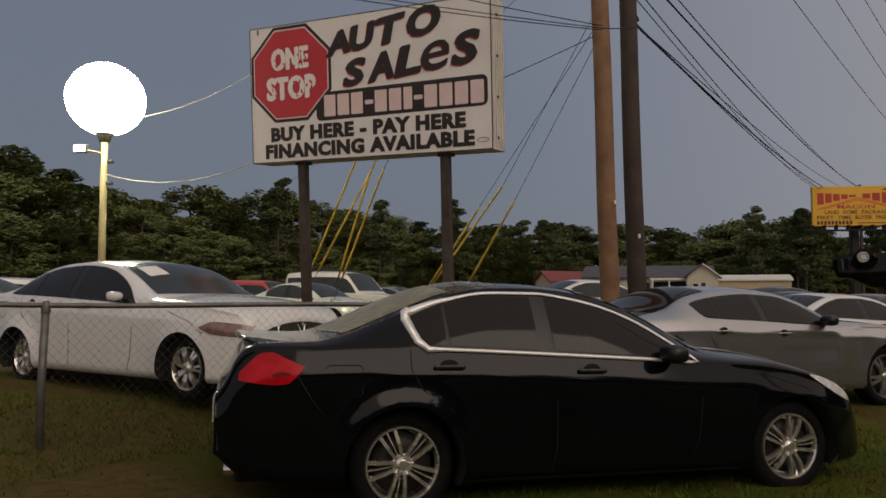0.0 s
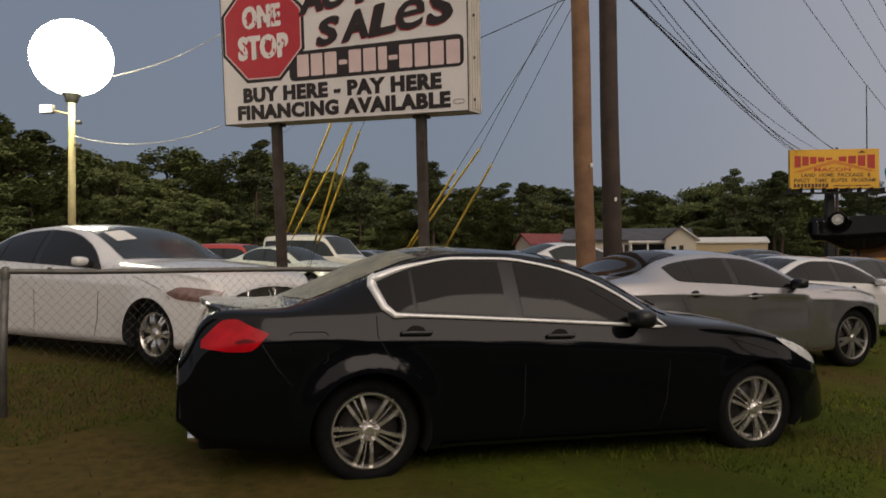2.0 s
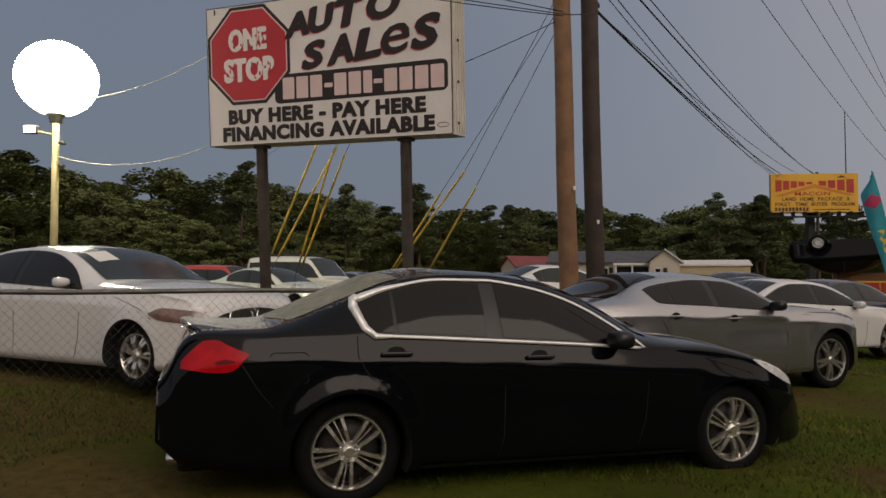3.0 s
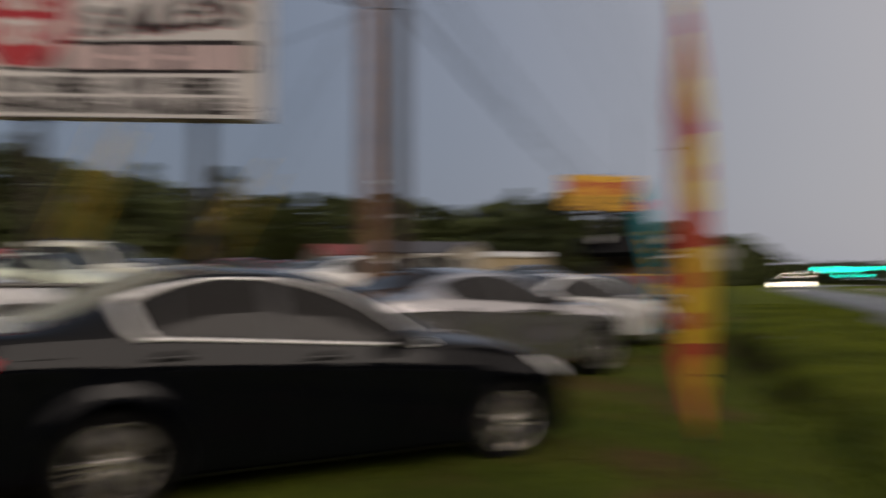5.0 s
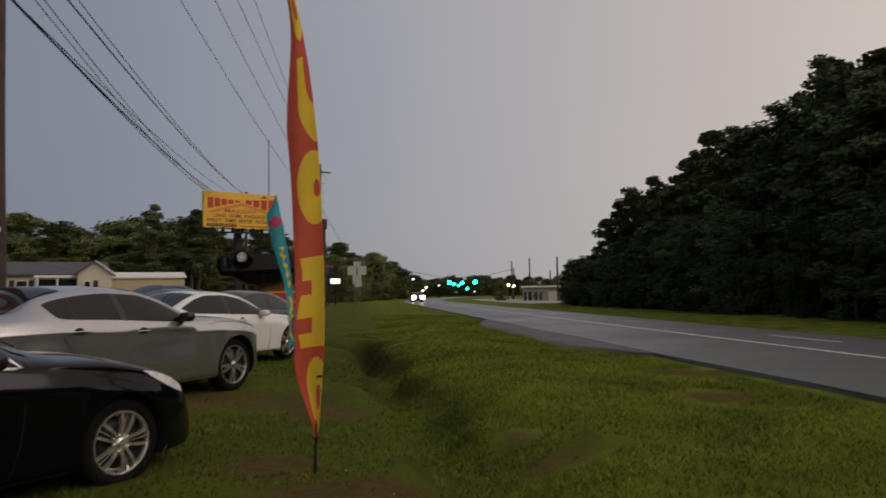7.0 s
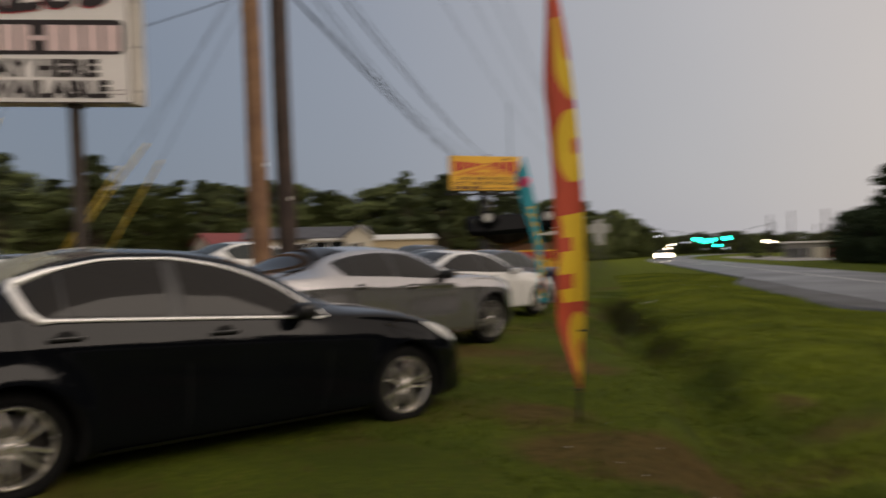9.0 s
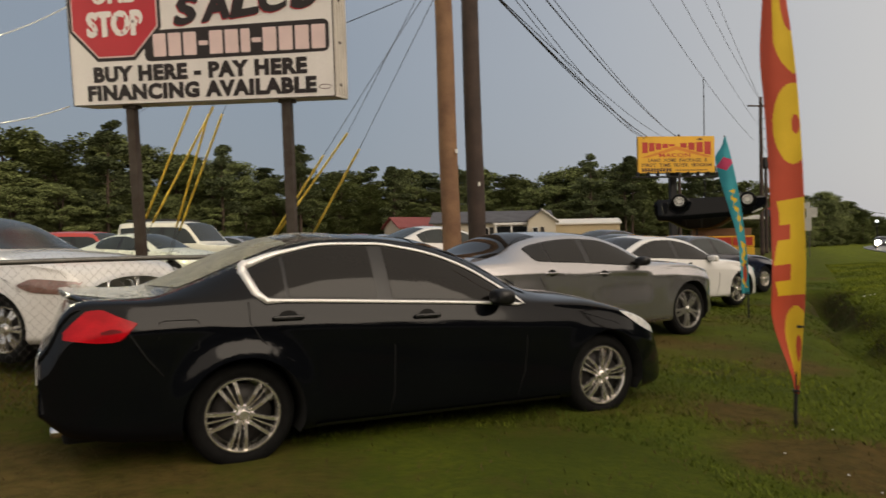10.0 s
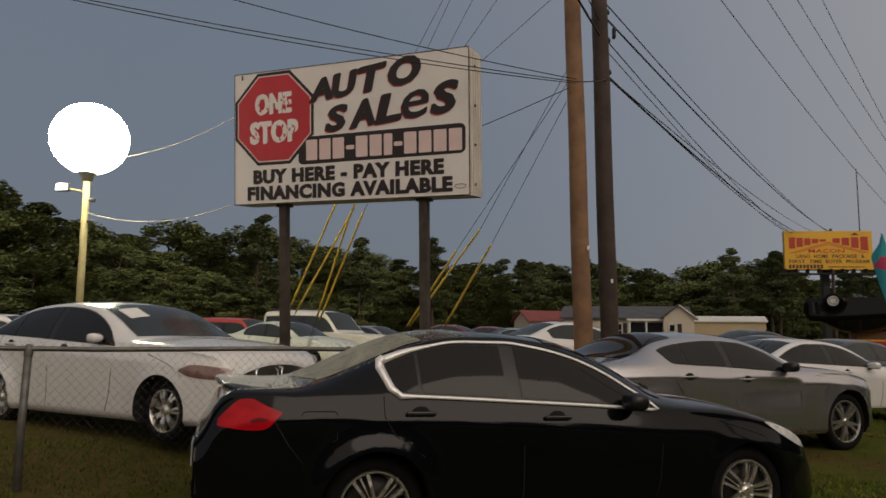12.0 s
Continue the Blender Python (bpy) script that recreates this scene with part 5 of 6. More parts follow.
for i in range(int((fl + ht) / cell)):
    for sg in (1, -1):
        xa = i * cell - (ht if sg > 0 else 0)
        za, zb = 0.04, ht
        pa, pb = [xa, za], [xa + sg * (zb - za) * 0.92, zb]
        if sg < 0:
            pa[0], pb[0] = i * cell, i * cell - (zb - za) * 0.92
        if min(pa[0], pb[0]) < 0 or max(pa[0], pb[0]) > fl:
            continue
        links.append(tube([(pa[0], 0.024 + 0.003 * sg, pa[1]), (pb[0], 0.024 + 0.003 * sg, pb[1])], 0.0010, 3))
tagged(link_mesh("wire_mesh", *merge(links), LINK_WIRE, fence, "diamond wire mesh with twisted top ends"), kind="stuff")

# ---- lot light ----
lx, ly = -7.30, 13.75
lamp = thing("lot_light", pose(lx, ly, height(lx, ly) - 0.05), "yellowish pole with a blazing round globe light", "lamp post")
link_mesh("pole", *tube([(0, 0, 0), (-0.02, 0, 2.0), (-0.05, 0, 4.22)], [0.075, 0.07, 0.062], 12), LAMP_POLE, lamp)
hood = link_mesh("lamp_collar", *lathe([(-0.10, 0.07), (-0.08, 0.11), (0.02, 0.13), (0.10, 0.20), (0.12, 0.21), (0.12, 0.0)], 24, "z"), GALV, lamp, "grey metal collar under the globe")
hood.matrix_local = pose(-0.05, 0, 4.24)
# globe drawn far oversize, so its glow takes in the lamp's glare
globe = [(0.74 - 0.74 * math.cos(math.pi * k / 16), max(0.001, 0.76 * math.sin(math.pi * k / 16))) for k in range(17)]
lens = link_mesh("glare_globe", *lathe(globe, 32, "z"), LAMP_GLOW, hood, "blazing warm white globe")
lens.matrix_local = pose(0, 0, 0.06)
arm = link_mesh("small_flood_arm", *tube([(0, 0, 3.9), (-0.25, -0.05, 3.95), (-0.42, -0.1, 3.98)], 0.02, 6), LAMP_POLE, lamp)
sm = part("small_flood", block(0.26, 0.10, 0.17, -0.48, -0.1, 4.0, 0.02), GALV, lamp)
part("small_lens", block(0.23, 0.02, 0.13, -0.48, -0.165, 4.0, 0.008), LAMP_SMALL, sm, "bright small flood lens")
for z in (3.75, 3.3):
    part("pole_clamp", block(0.12, 0.1, 0.07, 0.10, -0.02, z, 0.02), GALV, lamp)
cable((lx, ly, 3.85), (-3.98, 12.8, 3.85), 0.25, 0.010, PALE_CABLE, "pale sagging supply cable from lot light to sign", "supply_cable")
cable((lx + .1, ly, 4.95), (-4.6, 14.5, 6.1), 0.2, 0.010, PALE_CABLE, "pale sagging supply cable from lot light to sign", "supply_cable")

# ---- feather flags ----


def feather_flag(x, y, tall, start, face_deg, curl, wide, side, cloth, inks, ink_at, label):
    """A tall cloth on a bent pole; curl bends the pole, wide gives the cloth's width, ink_at its print."""
    fl = thing("feather_flag", pose(x, y, height(x, y), 0, 0, face_deg), label, "flag", "feather flags")

    def spine(z):
        return Vector((curl(z), 0.0, z))
    link_mesh("pole", *tube([spine(tall * i / 40 - (0.1 if i == 0 else 0)) for i in range(41)], [0.014 - 0.009 * i / 40 for i in range(41)], 8), STEEL_DARK, fl)
    na, nb = 360, 48

    def cloth_at(i, j):
        z, v = start + (tall - start) * i / na, j / nb
        t = i / na
        w = wide(z)
        fold = 0.020 * math.sin(t * 11 + v * 2.4) * v + 0.010 * math.sin(t * 31 + v * 4) * v
        return spine(z) + Vector((side * (v * w - 0.02), fold - 0.022 + 0.25 * w * v * math.sin(3.0 * v + t * 5), -0.10 * v * t))
    verts = [cloth_at(i, j) for i in range(na + 1) for j in range(nb + 1)]
    quads = [(i, j) for i in range(na) for j in range(nb)]
    w = nb + 1
    faces = [(i * w + j, i * w + j + 1, (i + 1) * w + j + 1, (i + 1) * w + j) for i, j in quads]
    ob = link_mesh("cloth", verts, faces, cloth, fl)
    for m in inks:
        ob.data.materials.append(m)
    for p, (i, j) in zip(ob.data.polygons, quads):
        p.material_index = ink_at(start + (tall - start) * (i + 0.5) / na, (j + 0.5) / nb)
    thick = ob.modifiers.new("thickness", "SOLIDIFY")
    thick.thickness = 0.003
    for z in (start + 0.02, start + 0.5):
        p = spine(z)
        part("tie", block(0.05, 0.05, 0.02, p.x, p.y, z, 0.006), STEEL_DARK, fl)
    return fl


def red_print(z, v):
    v = 1 - v

    def oval(cz, cv, rz, rv):
        return ((z - cz) / rz) ** 2 + ((v - cv) / rv) ** 2 < 1
    if oval(0.62, 0.75, 0.30, 0.42) and not oval(0.60, 0.85, 0.10, 0.12):
        return 1
    if 1.00 < z < 1.72 and 0.16 + 0.1 * math.sin(z * 9) < v and not (v < 0.56 and (1.12 < z < 1.24 or 1.42 < z < 1.54)):
        return 1
    if oval(2.28, 0.78, 0.30, 0.58) and not oval(2.27, 0.86, 0.07, 0.12):
        return 1
    if 2.64 < z < 3.35 and v > 0.42 + 0.5 * max(0.0, (2.95 - z) / 0.31) ** 2 and not oval(3.22, 0.98, 0.26, 0.26):
        return 1
    if oval(3.75, 0.7, 0.26, 0.4) and not oval(3.75, 0.7, 0.10, 0.16):
        return 1
    return 0


def teal_print(z, v):
    if ((z - 0.78) / 0.17) ** 2 + ((v - 0.45) / 0.26) ** 2 < 1:
        return 2
    if 0.52 < z < 1.35 and abs(v - 0.5 - 0.14 * math.sin(z * 30 + 2 * math.sin(z * 13))) < 0.20 + 0.08 * math.sin(z * 41):
        return 1
    if 1.5 < z < 2.25 and abs(v - 0.45 - 0.10 * math.sin(z * 21 + 3 * math.sin(z * 9))) < 0.10 + 0.08 * math.sin(z * 37):
        return 1
    if abs(z - 2.72) + 0.20 * abs(v - 0.45) < 0.12:
        return 3
    return 0


feather_flag(3.955, 4.65, 3.97, 0.26, -31, lambda z: 0.065 * smooth(0.0, 1.3, z) - 0.27 * (z / 3.97) ** 4,
             lambda z: 0.23 * (0.10 + 0.90 * smooth(0.2, 0.95, z)) * (1 - smooth(2.7, 4.0, z) * 0.85), -1, FLAG_RED, (FLAG_YELLOW,), red_print,
             "red feather flag with yellow lettering shapes on a thin pole")
feather_flag(7.55, 11.3, 3.18, 0.42, -31, lambda z: 0.02 - 0.36 * (max(z, 0.0) / 3.18) ** 2.2,
             lambda z: (0.12 + 0.13 * smooth(1.2, 2.6, z)) * (1 - smooth(2.85, 3.2, z) * 0.85), -1, FLAG_TEAL, (FLAG_YELLOW, FLAG_RED, FLAG_PINK), teal_print,
             "teal feather flag with yellow and pink shapes")

# ---- billboard ----
bb = thing("billboard", pose(18.54, 41.48, 5.54, 0, 0, -5), "yellow and red roadside billboard on a dark steel column", "billboard")
BW, BH = 4.76, 2.22
part("panel", block(BW, 0.22, BH, BW / 2, 0.11, BH / 2, 0.01), BILL_YELLOW, bb)
part("back_panel", block(BW + 0.08, 0.10, BH + 0.06, BW / 2 + 0.06, 0.30, BH / 2, 0.01), STEEL_DARK, bb)
link_mesh("roof_shape", *slab([(0.15, 0.93), (BW / 2, 1.62), (BW - 0.15, 0.95), (BW - 0.6, 0.95), (BW / 2, 1.40), (0.6, 0.93)], -0.004, -0.007), BILL_ORANGE, bb, smooth=False)
for k in range(5):
    x = 0.25 + 0.42 * k
    link_mesh("name_block", *slab([(x, 1.2 + 0.10 * k), (x + 0.34, 1.22 + 0.10 * k), (x + 0.34, 1.86 - 0.03 * k), (x, 1.86 - 0.03 * k)], -0.008, -0.012), BILL_RED, bb, smooth=False)
for k in range(4):
    x = 2.62 + 0.50 * k
    link_mesh("name_block", *slab([(x, 1.55 - 0.14 * k), (x + 0.40, 1.50 - 0.14 * k), (x + 0.40, 1.80 + 0.03 * k), (x, 1.80 + 0.03 * k)], -0.008, -0.012), BILL_RED, bb, smooth=False)
for words, x, z, w, h, mat in (("MACON", 1.30, 0.96, 2.0, 0.22, BILL_RED), ("LAND HOME PACKAGE &", 0.62, 0.66, 3.7, 0.21, BILL_BROWN), ("FIRST TIME BUYER PROGRAM", 0.22, 0.36, 4.35, 0.21, BILL_BROWN)):
    at = 0
    for word in words.split():
        link_mesh("lettering", *shifted(lettering(word, w * (len(word) - 0.15) / len(words), h, 0.006, 0, 0.015), x + w * at / len(words), -0.006, z), mat, bb, smooth=False)
        at += len(word) + 1
for k in range(10):
    link_mesh("number_bar", *slab(rounded(0.2 + 0.19 * k, 0.07, 0.34 + 0.19 * k, 0.28, 0.02), -0.004, -0.010), BILL_BROWN, bb, smooth=False)
part("small_print_bar", block(2.0, 0.008, 0.05, 3.3, -0.006, 0.15), BILL_BROWN, bb)
link_mesh("roof_icon", *slab([(3.6, 1.98), (3.85, 2.12), (4.1, 1.98)], -0.004, -0.010), BILL_BROWN, bb, smooth=False)
part("column", block(0.42, 0.42, 5.6, 2.3, 0.5, -2.75, 0.05), STEEL_DARK, bb, "dark steel column")
part("catwalk", block(BW + 0.9, 0.55, 0.06, BW / 2 + 0.1, -0.2, -0.28, 0.01), STEEL_DARK, bb)
for k in range(9):
    part("catwalk_strut", block(0.05, 0.5, 0.30, -0.1 + 0.62 * k, -0.15, -0.13, 0.006), STEEL_DARK, bb)
mx, my = at_bearing(28.0, 52.0)
mast = thing("radio_mast", pose(mx, my, height(mx, my)), "thin dark radio mast behind the billboard", "mast")
link_mesh("shaft", *tube([(0, 0, 0), (0, 0, 6), (0, 0, 12.2)], [0.06, 0.045, 0.03], 6), STEEL_DARK, mast)

# ---- upturned car on a painted stand ----
gx, gy = at_bearing(28.55, 35.0)
ty = -28.5
base = pose(gx, gy, height(gx, gy), 0, 0, ty)
stand = thing("painted_stand", base, "red and yellow painted stand under an upturned car", "stand")
part("base_panel", block(2.7, 0.9, 0.90, 0.35, 0, 0.45, 0.02), BILL_YELLOW, stand)
part("upper_panel", block(2.7, 0.8, 0.50, 0.35, 0.02, 1.17, 0.02), BILL_YELLOW, stand)
for k in range(3):
    part("red_panel", block(0.82, 0.04, 0.36, -0.53 + 0.88 * k, -0.40, 1.17, 0.008), RED_PANEL, stand)
part("tan_board", block(2.5, 0.12, 0.34, 0.35, 0.3, 1.60, 0.01), TAN_PANEL, stand)
for k in range(5):
    part("letter_bar", block(0.14, 0.02, 0.22, 0.3 + 0.22 * k, -0.455, 0.72, 0.004), BILL_BROWN, stand)
for px in (-0.7, 1.2):
    for py in (-0.3, 0.3):
        part("leg", block(0.10, 0.10, 0.62, px, py, 1.66, 0.01), STEEL_DARK, stand)
UP = {key: q for key, q in resized(INF, 1.12, style="cap", rim=0.215, back_glass=CAR_GLASS).items() if key != "tail"}
build_car("upturned_car", base @ pose(-1.425, 0, 3.49 - height(gx, gy), 180, 0, 0), UP, BLACK_PAINT, "dark car mounted upside down on a painted stand", "display", detail=False, metal=WHITE_TRIM)

# ---- houses and sheds ----


def gable_house(name, m, w, d, wall, rise, wallmat, roofmat, label, over=0.3, ridge_x=True, category="house"):
    """Walls, two roof slopes and gable ends; the front looks along -y."""
    h = thing(name, m, label, category)
    part("wall", block(w, d, wall, 0, 0, wall / 2, 0.0), wallmat, h)
    if ridge_x:
        prof = [(-d / 2 - over, wall - over * rise / (d / 2)), (0, wall + rise), (d / 2 + over, wall - over * rise / (d / 2))]
        for i in range(2):
            a, b = prof[i], prof[i + 1]
            v = [(sx * (w / 2 + over), y, z + dz) for sx in (-1, 1) for (y, z) in (a, b) for dz in (0.0, 0.12)]
            link_mesh("roof", v, [(0, 2, 6, 4), (1, 5, 7, 3), (0, 1, 3, 2), (4, 6, 7, 5), (0, 4, 5, 1), (2, 3, 7, 6)], roofmat, h, smooth=False)
        for sx in (-1, 1):
            link_mesh("gable", [(sx * w / 2, -d / 2, wall), (sx * w / 2, d / 2, wall), (sx * w / 2, 0, wall + rise), (sx * (w / 2 - 0.1), -d / 2, wall), (sx * (w / 2 - 0.1), d / 2, wall), (sx * (w / 2 - 0.1), 0, wall + rise)],
                      [(0, 1, 2), (5, 4, 3), (0, 3, 4, 1), (1, 4, 5, 2), (2, 5, 3, 0)], wallmat, h, smooth=False)
    return h


def house_window(h, x, y, z, w, ht, shutters=True):
    fr = part("window", block(w, 0.08, ht, x, y - 0.03, z, 0.0), WHITE_TRIM, h)
    part("pane", block(w - 0.14, 0.02, ht - 0.14, x, y - 0.08, z), WINDOW_DARK, fr)
    part("glazing_bar", block(w - 0.14, 0.02, 0.04, x, y - 0.095, z), WHITE_TRIM, fr)
    if shutters:
        for s in (-1, 1):
            part("shutter", block(0.32, 0.05, ht, x + s * (w / 2 + 0.2), y - 0.03, z, 0.01), SHUTTER, h)


hx, hy = at_bearing(11.8, 62.0)
hz = 0.55
home = gable_house("mobile_home", pose(hx, hy, hz, 0, 0, -12), 9.6, 7.0, 2.55, 0.95, SIDING, ROOF_GREY, "beige single-storey home with grey shingle roof and porch")
house_window(home, -0.6, -3.5, 1.55, 0.8, 1.2)
# dark flat panel on the wall stands in for the shade under the porch
part("porch_shade", block(2.6, 0.06, 1.9, 1.6, -3.52, 1.25, 0.0), WINDOW_DARK, home)
for px in (0.35, 1.6, 2.9):
    part("porch_post", block(0.12, 0.12, 2.3, px, -4.0, 1.2, 0.01), WHITE_TRIM, home)
part("porch_rail", block(2.6, 0.06, 0.08, 1.6, -4.0, 0.95, 0.01), WHITE_TRIM, home)
part("porch_beam", block(2.9, 0.14, 0.18, 1.6, -4.0, 2.4, 0.01), WHITE_TRIM, home)
link_mesh("front_gable", *shifted(slab([(-1.1, 0), (1.1, 0), (1.1, 2.62), (0, 3.42), (-1.1, 2.62)], -4.3, -3.4), 4.0, 0, 0), SIDING, home, smooth=False)
for sg in (-1, 1):
    v = [(4.0 + sg * a, y, z) for a, z in ((1.4, 2.42), (0.0, 3.48), (0.0, 3.60), (1.4, 2.54)) for y in (-4.55, -2.0)]
    link_mesh("gable_roof", v, [(0, 1, 3, 2), (2, 3, 5, 4), (4, 5, 7, 6), (6, 7, 1, 0), (0, 2, 4, 6), (1, 7, 5, 3)], WHITE_TRIM if sg > 0 else ROOF_GREY, home, smooth=False)
house_window(home, 3.5, -4.3, 1.5, 0.5, 1.2, False)
part("shutter", block(0.3, 0.05, 1.2, 4.05, -4.33, 1.5, 0.01), SHUTTER, home)
part("vent_pipe", block(0.1, 0.1, 0.8, 2.6, 0.6, 3.5, 0.01), STEEL_DARK, home)
sx_, sy_ = at_bearing(18.45, 68.0)
shed = gable_house("metal_shed", pose(sx_, sy_, 0.7, 0, 0, -16), 7.4, 5.2, 2.3, 0.45, SIDING_TAN, ROOF_WHITE, "long tan metal shed with a white roof", 0.15, category="shed")
part("shed_door", block(0.5, 0.05, 1.0, 0.9, -2.62, 0.9, 0.0), SHUTTER, shed)
cx_, cy_ = at_bearing(5.5, 66.0)
port = gable_house("red_carport", pose(cx_, cy_, 0.75, 0, 0, 20), 4.2, 3.4, 2.2, 0.85, SIDING, ROOF_RED, "small shed with a red metal roof and side awning", 0.25, category="shed")
part("awning", block(1.9, 3.2, 0.08, -2.9, 0, 1.85, 0.0, Matrix.Rotation(radians(-16), 4, "Y")), ROOF_RED, port)
# dark slab on the closed wall paints the shade inside the opening
part("opening_shade", block(1.5, 0.05, 1.7, 0.3, -1.72, 0.9, 0.0), SHUTTER, port)
for px in (-3.7, -2.6):
    part("awning_post", block(0.09, 0.09, 1.6, px, -1.3, 0.75, 0.0), ROOF_RED, port)
rx_, ry_ = at_bearing(49.95, 108.0)
shop = thing("brick_shop", pose(rx_, ry_, -0.4, 0, 0, -49), "low brick shop with a pale flat roof across the highway", "shop")
part("wall", block(5.0, 6.0, 2.3, -1.6, 0, 1.15, 0.0), CONCRETE, shop, "pale painted wall")
part("wall", block(4.3, 6.04, 2.3, 3.07, 0, 1.15, 0.0), BRICK_FAR, shop, "dark red brick wall")
part("roof", block(9.9, 6.6, 0.24, 0.6, 0, 2.43, 0.02), ROOF_WHITE, shop, "pale flat roof slab")
part("shop_front", block(2.6, 0.06, 1.3, -2.6, -3.02, 1.0, 0.0), WINDOW_DARK, shop)
for k in range(3):
    part("shop_mullion", block(0.08, 0.05, 1.3, -3.4 + 0.8 * k, -3.06, 1.0, 0.0), WHITE_TRIM, shop)
part("shop_door", block(1.4, 0.06, 1.7, 0.3, -3.02, 0.9, 0.0), SIDING, shop)

# ---- road signs, signals and lights far off ----
qx, qy = 36.05, 50.8
rs = thing("route_signs", pose(qx, qy, height(qx, qy), 0, 0, -36), "cluster of grey sign backs on a thin post", "road sign")
for px in (-0.25, 0.25):
    part("post", block(0.07, 0.05, 4.1, px, 0, 2.0, 0.0), GALV, rs)
for px, pz, w, h in ((0, 3.95, 0.6, 0.45), (-0.42, 3.4, 0.75, 0.75), (0.42, 3.4, 0.75, 0.75), (0, 2.65, 0.75, 0.75), (0.1, 2.2, 0.6, 0.4)):
    part("sign_plate", block(w, 0.02, h, px, -0.04, pz, 0.005), SIGN_BACK, rs)
for k, (az, d, z) in enumerate(((32.4, 80.0, 4.05), (32.98, 80.0, 2.75))):
    px, py = at_bearing(az, d)
    ps = thing("shop_sign", pose(px, py, height(px, py), 0, 0, -34), "small lit shop sign on a pole" if k else "small dark blue and red shop sign on a pole", "sign")
    part("pole", block(0.12, 0.12, z, 0, 0.1, z / 2, 0.0), STEEL_DARK, ps)
    if k:
        part("sign_box", block(1.05, 0.2, 0.55, 0, 0, z, 0.02), WHITE_GLOW, ps, "lit white panel")
    else:
        part("sign_box", block(1.1, 0.2, 0.95, 0, 0, z, 0.02), NAVY_PAINT, ps)
        part("sign_stripe", block(1.0, 0.02, 0.2, 0, -0.12, z + 0.3, 0.0), RED_PANEL, ps)
px, py = at_bearing(31.1, 84.0)
canopy = thing("station_canopy", pose(px, py, height(px, py), 0, 0, -31), "white flat canopy on posts at a filling station", "canopy")
part("deck", block(3.0, 3.0, 0.42, 0, 0, 3.55, 0.02), WHITE_TRIM, canopy)
for cx in (-1.1, 1.1):
    part("post", block(0.18, 0.18, 3.4, cx, 0, 1.7, 0.0), STEEL_DARK, canopy)
sgx, sgy = at_bearing(42.9, 180.0)
span = thing("traffic_signals", pose(sgx, sgy, -0.2, 0, 0, -43), "green traffic signals on a span wire", "traffic light")
for px in (-14, 13):
    part("mast", block(0.25, 0.25, 7.5, px, 0, 3.75, 0.0), STEEL_DARK, span)
link_mesh("span_wire", *tube([(-14, 0, 7.3), (-6, 0, 5.6), (0, 0, 5.2), (6, 0, 5.6), (13, 0, 7.3)], 0.04, 5), STEEL_DARK, span)
# the second, third and last heads stand in for whitish lamps
for px, pz, r in ((-3.2, 4.07, .36), (-2.1, 3.63, .27), (-0.85, 3.3, .26), (0.0, 3.9, .34), (3.27, 4.1, .40), (1.26, 2.5, .28)):
    hd = part("signal_head", block(0.7, 0.4, 1.6, px, 0, pz + 0.45, 0.05), STEEL_DARK, span)
    # lens drawn oversize, so its glow takes in the glare around it
    link_mesh("green_lens", *shifted(lathe([(-0.30, 0.001), (-0.28, r * 1.0), (-0.21, r * 1.25)], 14), px, 0, pz), GREEN_GLOW, hd, "glowing green lens", False)
    part("hanger", block(0.06, 0.06, 5.6 - pz - 1.1, px, 0, (5.6 + pz + 1.1) / 2, 0.0), STEEL_DARK, span)
ONC = dict(COM)
ocx, ocy = at_bearing(39.3, 104.0)
onc = thing("oncoming_car", pose(ocx, ocy, 0.06, 0, 0, 55.3 + 180), "distant car with headlights on, on the highway", "car")
sh = Shell(ONC)
link_mesh("body", *sh.skin(0.12), NAVY_PAINT, onc)
link_mesh("windshield", *sh.glass(*ONC["screen"]), TINTED_GLASS, onc)
for sd in (-1, 1):
    for ax in ONC["axles"]:
        add_wheel(onc, ax, sd * 0.78, 0.33, 0.33, 0.2, "cap", 0.2, ALLOY)
    # glowing disc made wider than a headlight to stand in for its glare
    hl = link_mesh("headlight", *lathe([(-0.02, 0.001), (-0.015, 0.31), (0.06, 0.35), (0.1, 0.0)], 14), HEAD_GLOW, onc, "blazing warm headlight", False)
    hl.matrix_local = pose(3.58, sd * 0.6, 0.66, 0, 0, 90)
for az, d, z, g in ((40.04, 150, 2.5, HEAD_GLOW), (39.77, 140, 1.8, HEAD_GLOW), (41.07, 150, 2.9, WHITE_GLOW), (43.87, 170, 1.55, WHITE_GLOW), (46.62, 118, 2.45, HEAD_GLOW), (47.02, 118, 2.25, HEAD_GLOW), (39.07, 120, 3.7, WHITE_GLOW)):
    px, py = at_bearing(az, d)
    sl = thing("street_lamp", pose(px, py, 0, 0, 0, -40), "distant lit street lamp", "street lamp", "street lamps")
    part("pole", block(0.14, 0.14, z, 0, 0.1, z / 2, 0.0), STEEL_DARK, sl)
    link_mesh("lamp_bulb", *shifted(lathe([(-0.2, 0.001), (-0.14, 0.15), (0, 0.2), (0.14, 0.15), (0.2, 0.001)], 12), 0, -0.1, z), g, sl)
for az, d, z in ((46.9, 130, 7.0), (48.3, 128, 7.4), (50.5, 100, 6.2), (49.9, 140, 5.5)):
    px, py = at_bearing(az, d)
    utility_pole("utility_pole", px, py, z, 0.15, 0.11, POLE_DARK, "distant dark utility pole beside the highway")
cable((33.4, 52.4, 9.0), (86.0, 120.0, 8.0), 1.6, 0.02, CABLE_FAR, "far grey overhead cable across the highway")
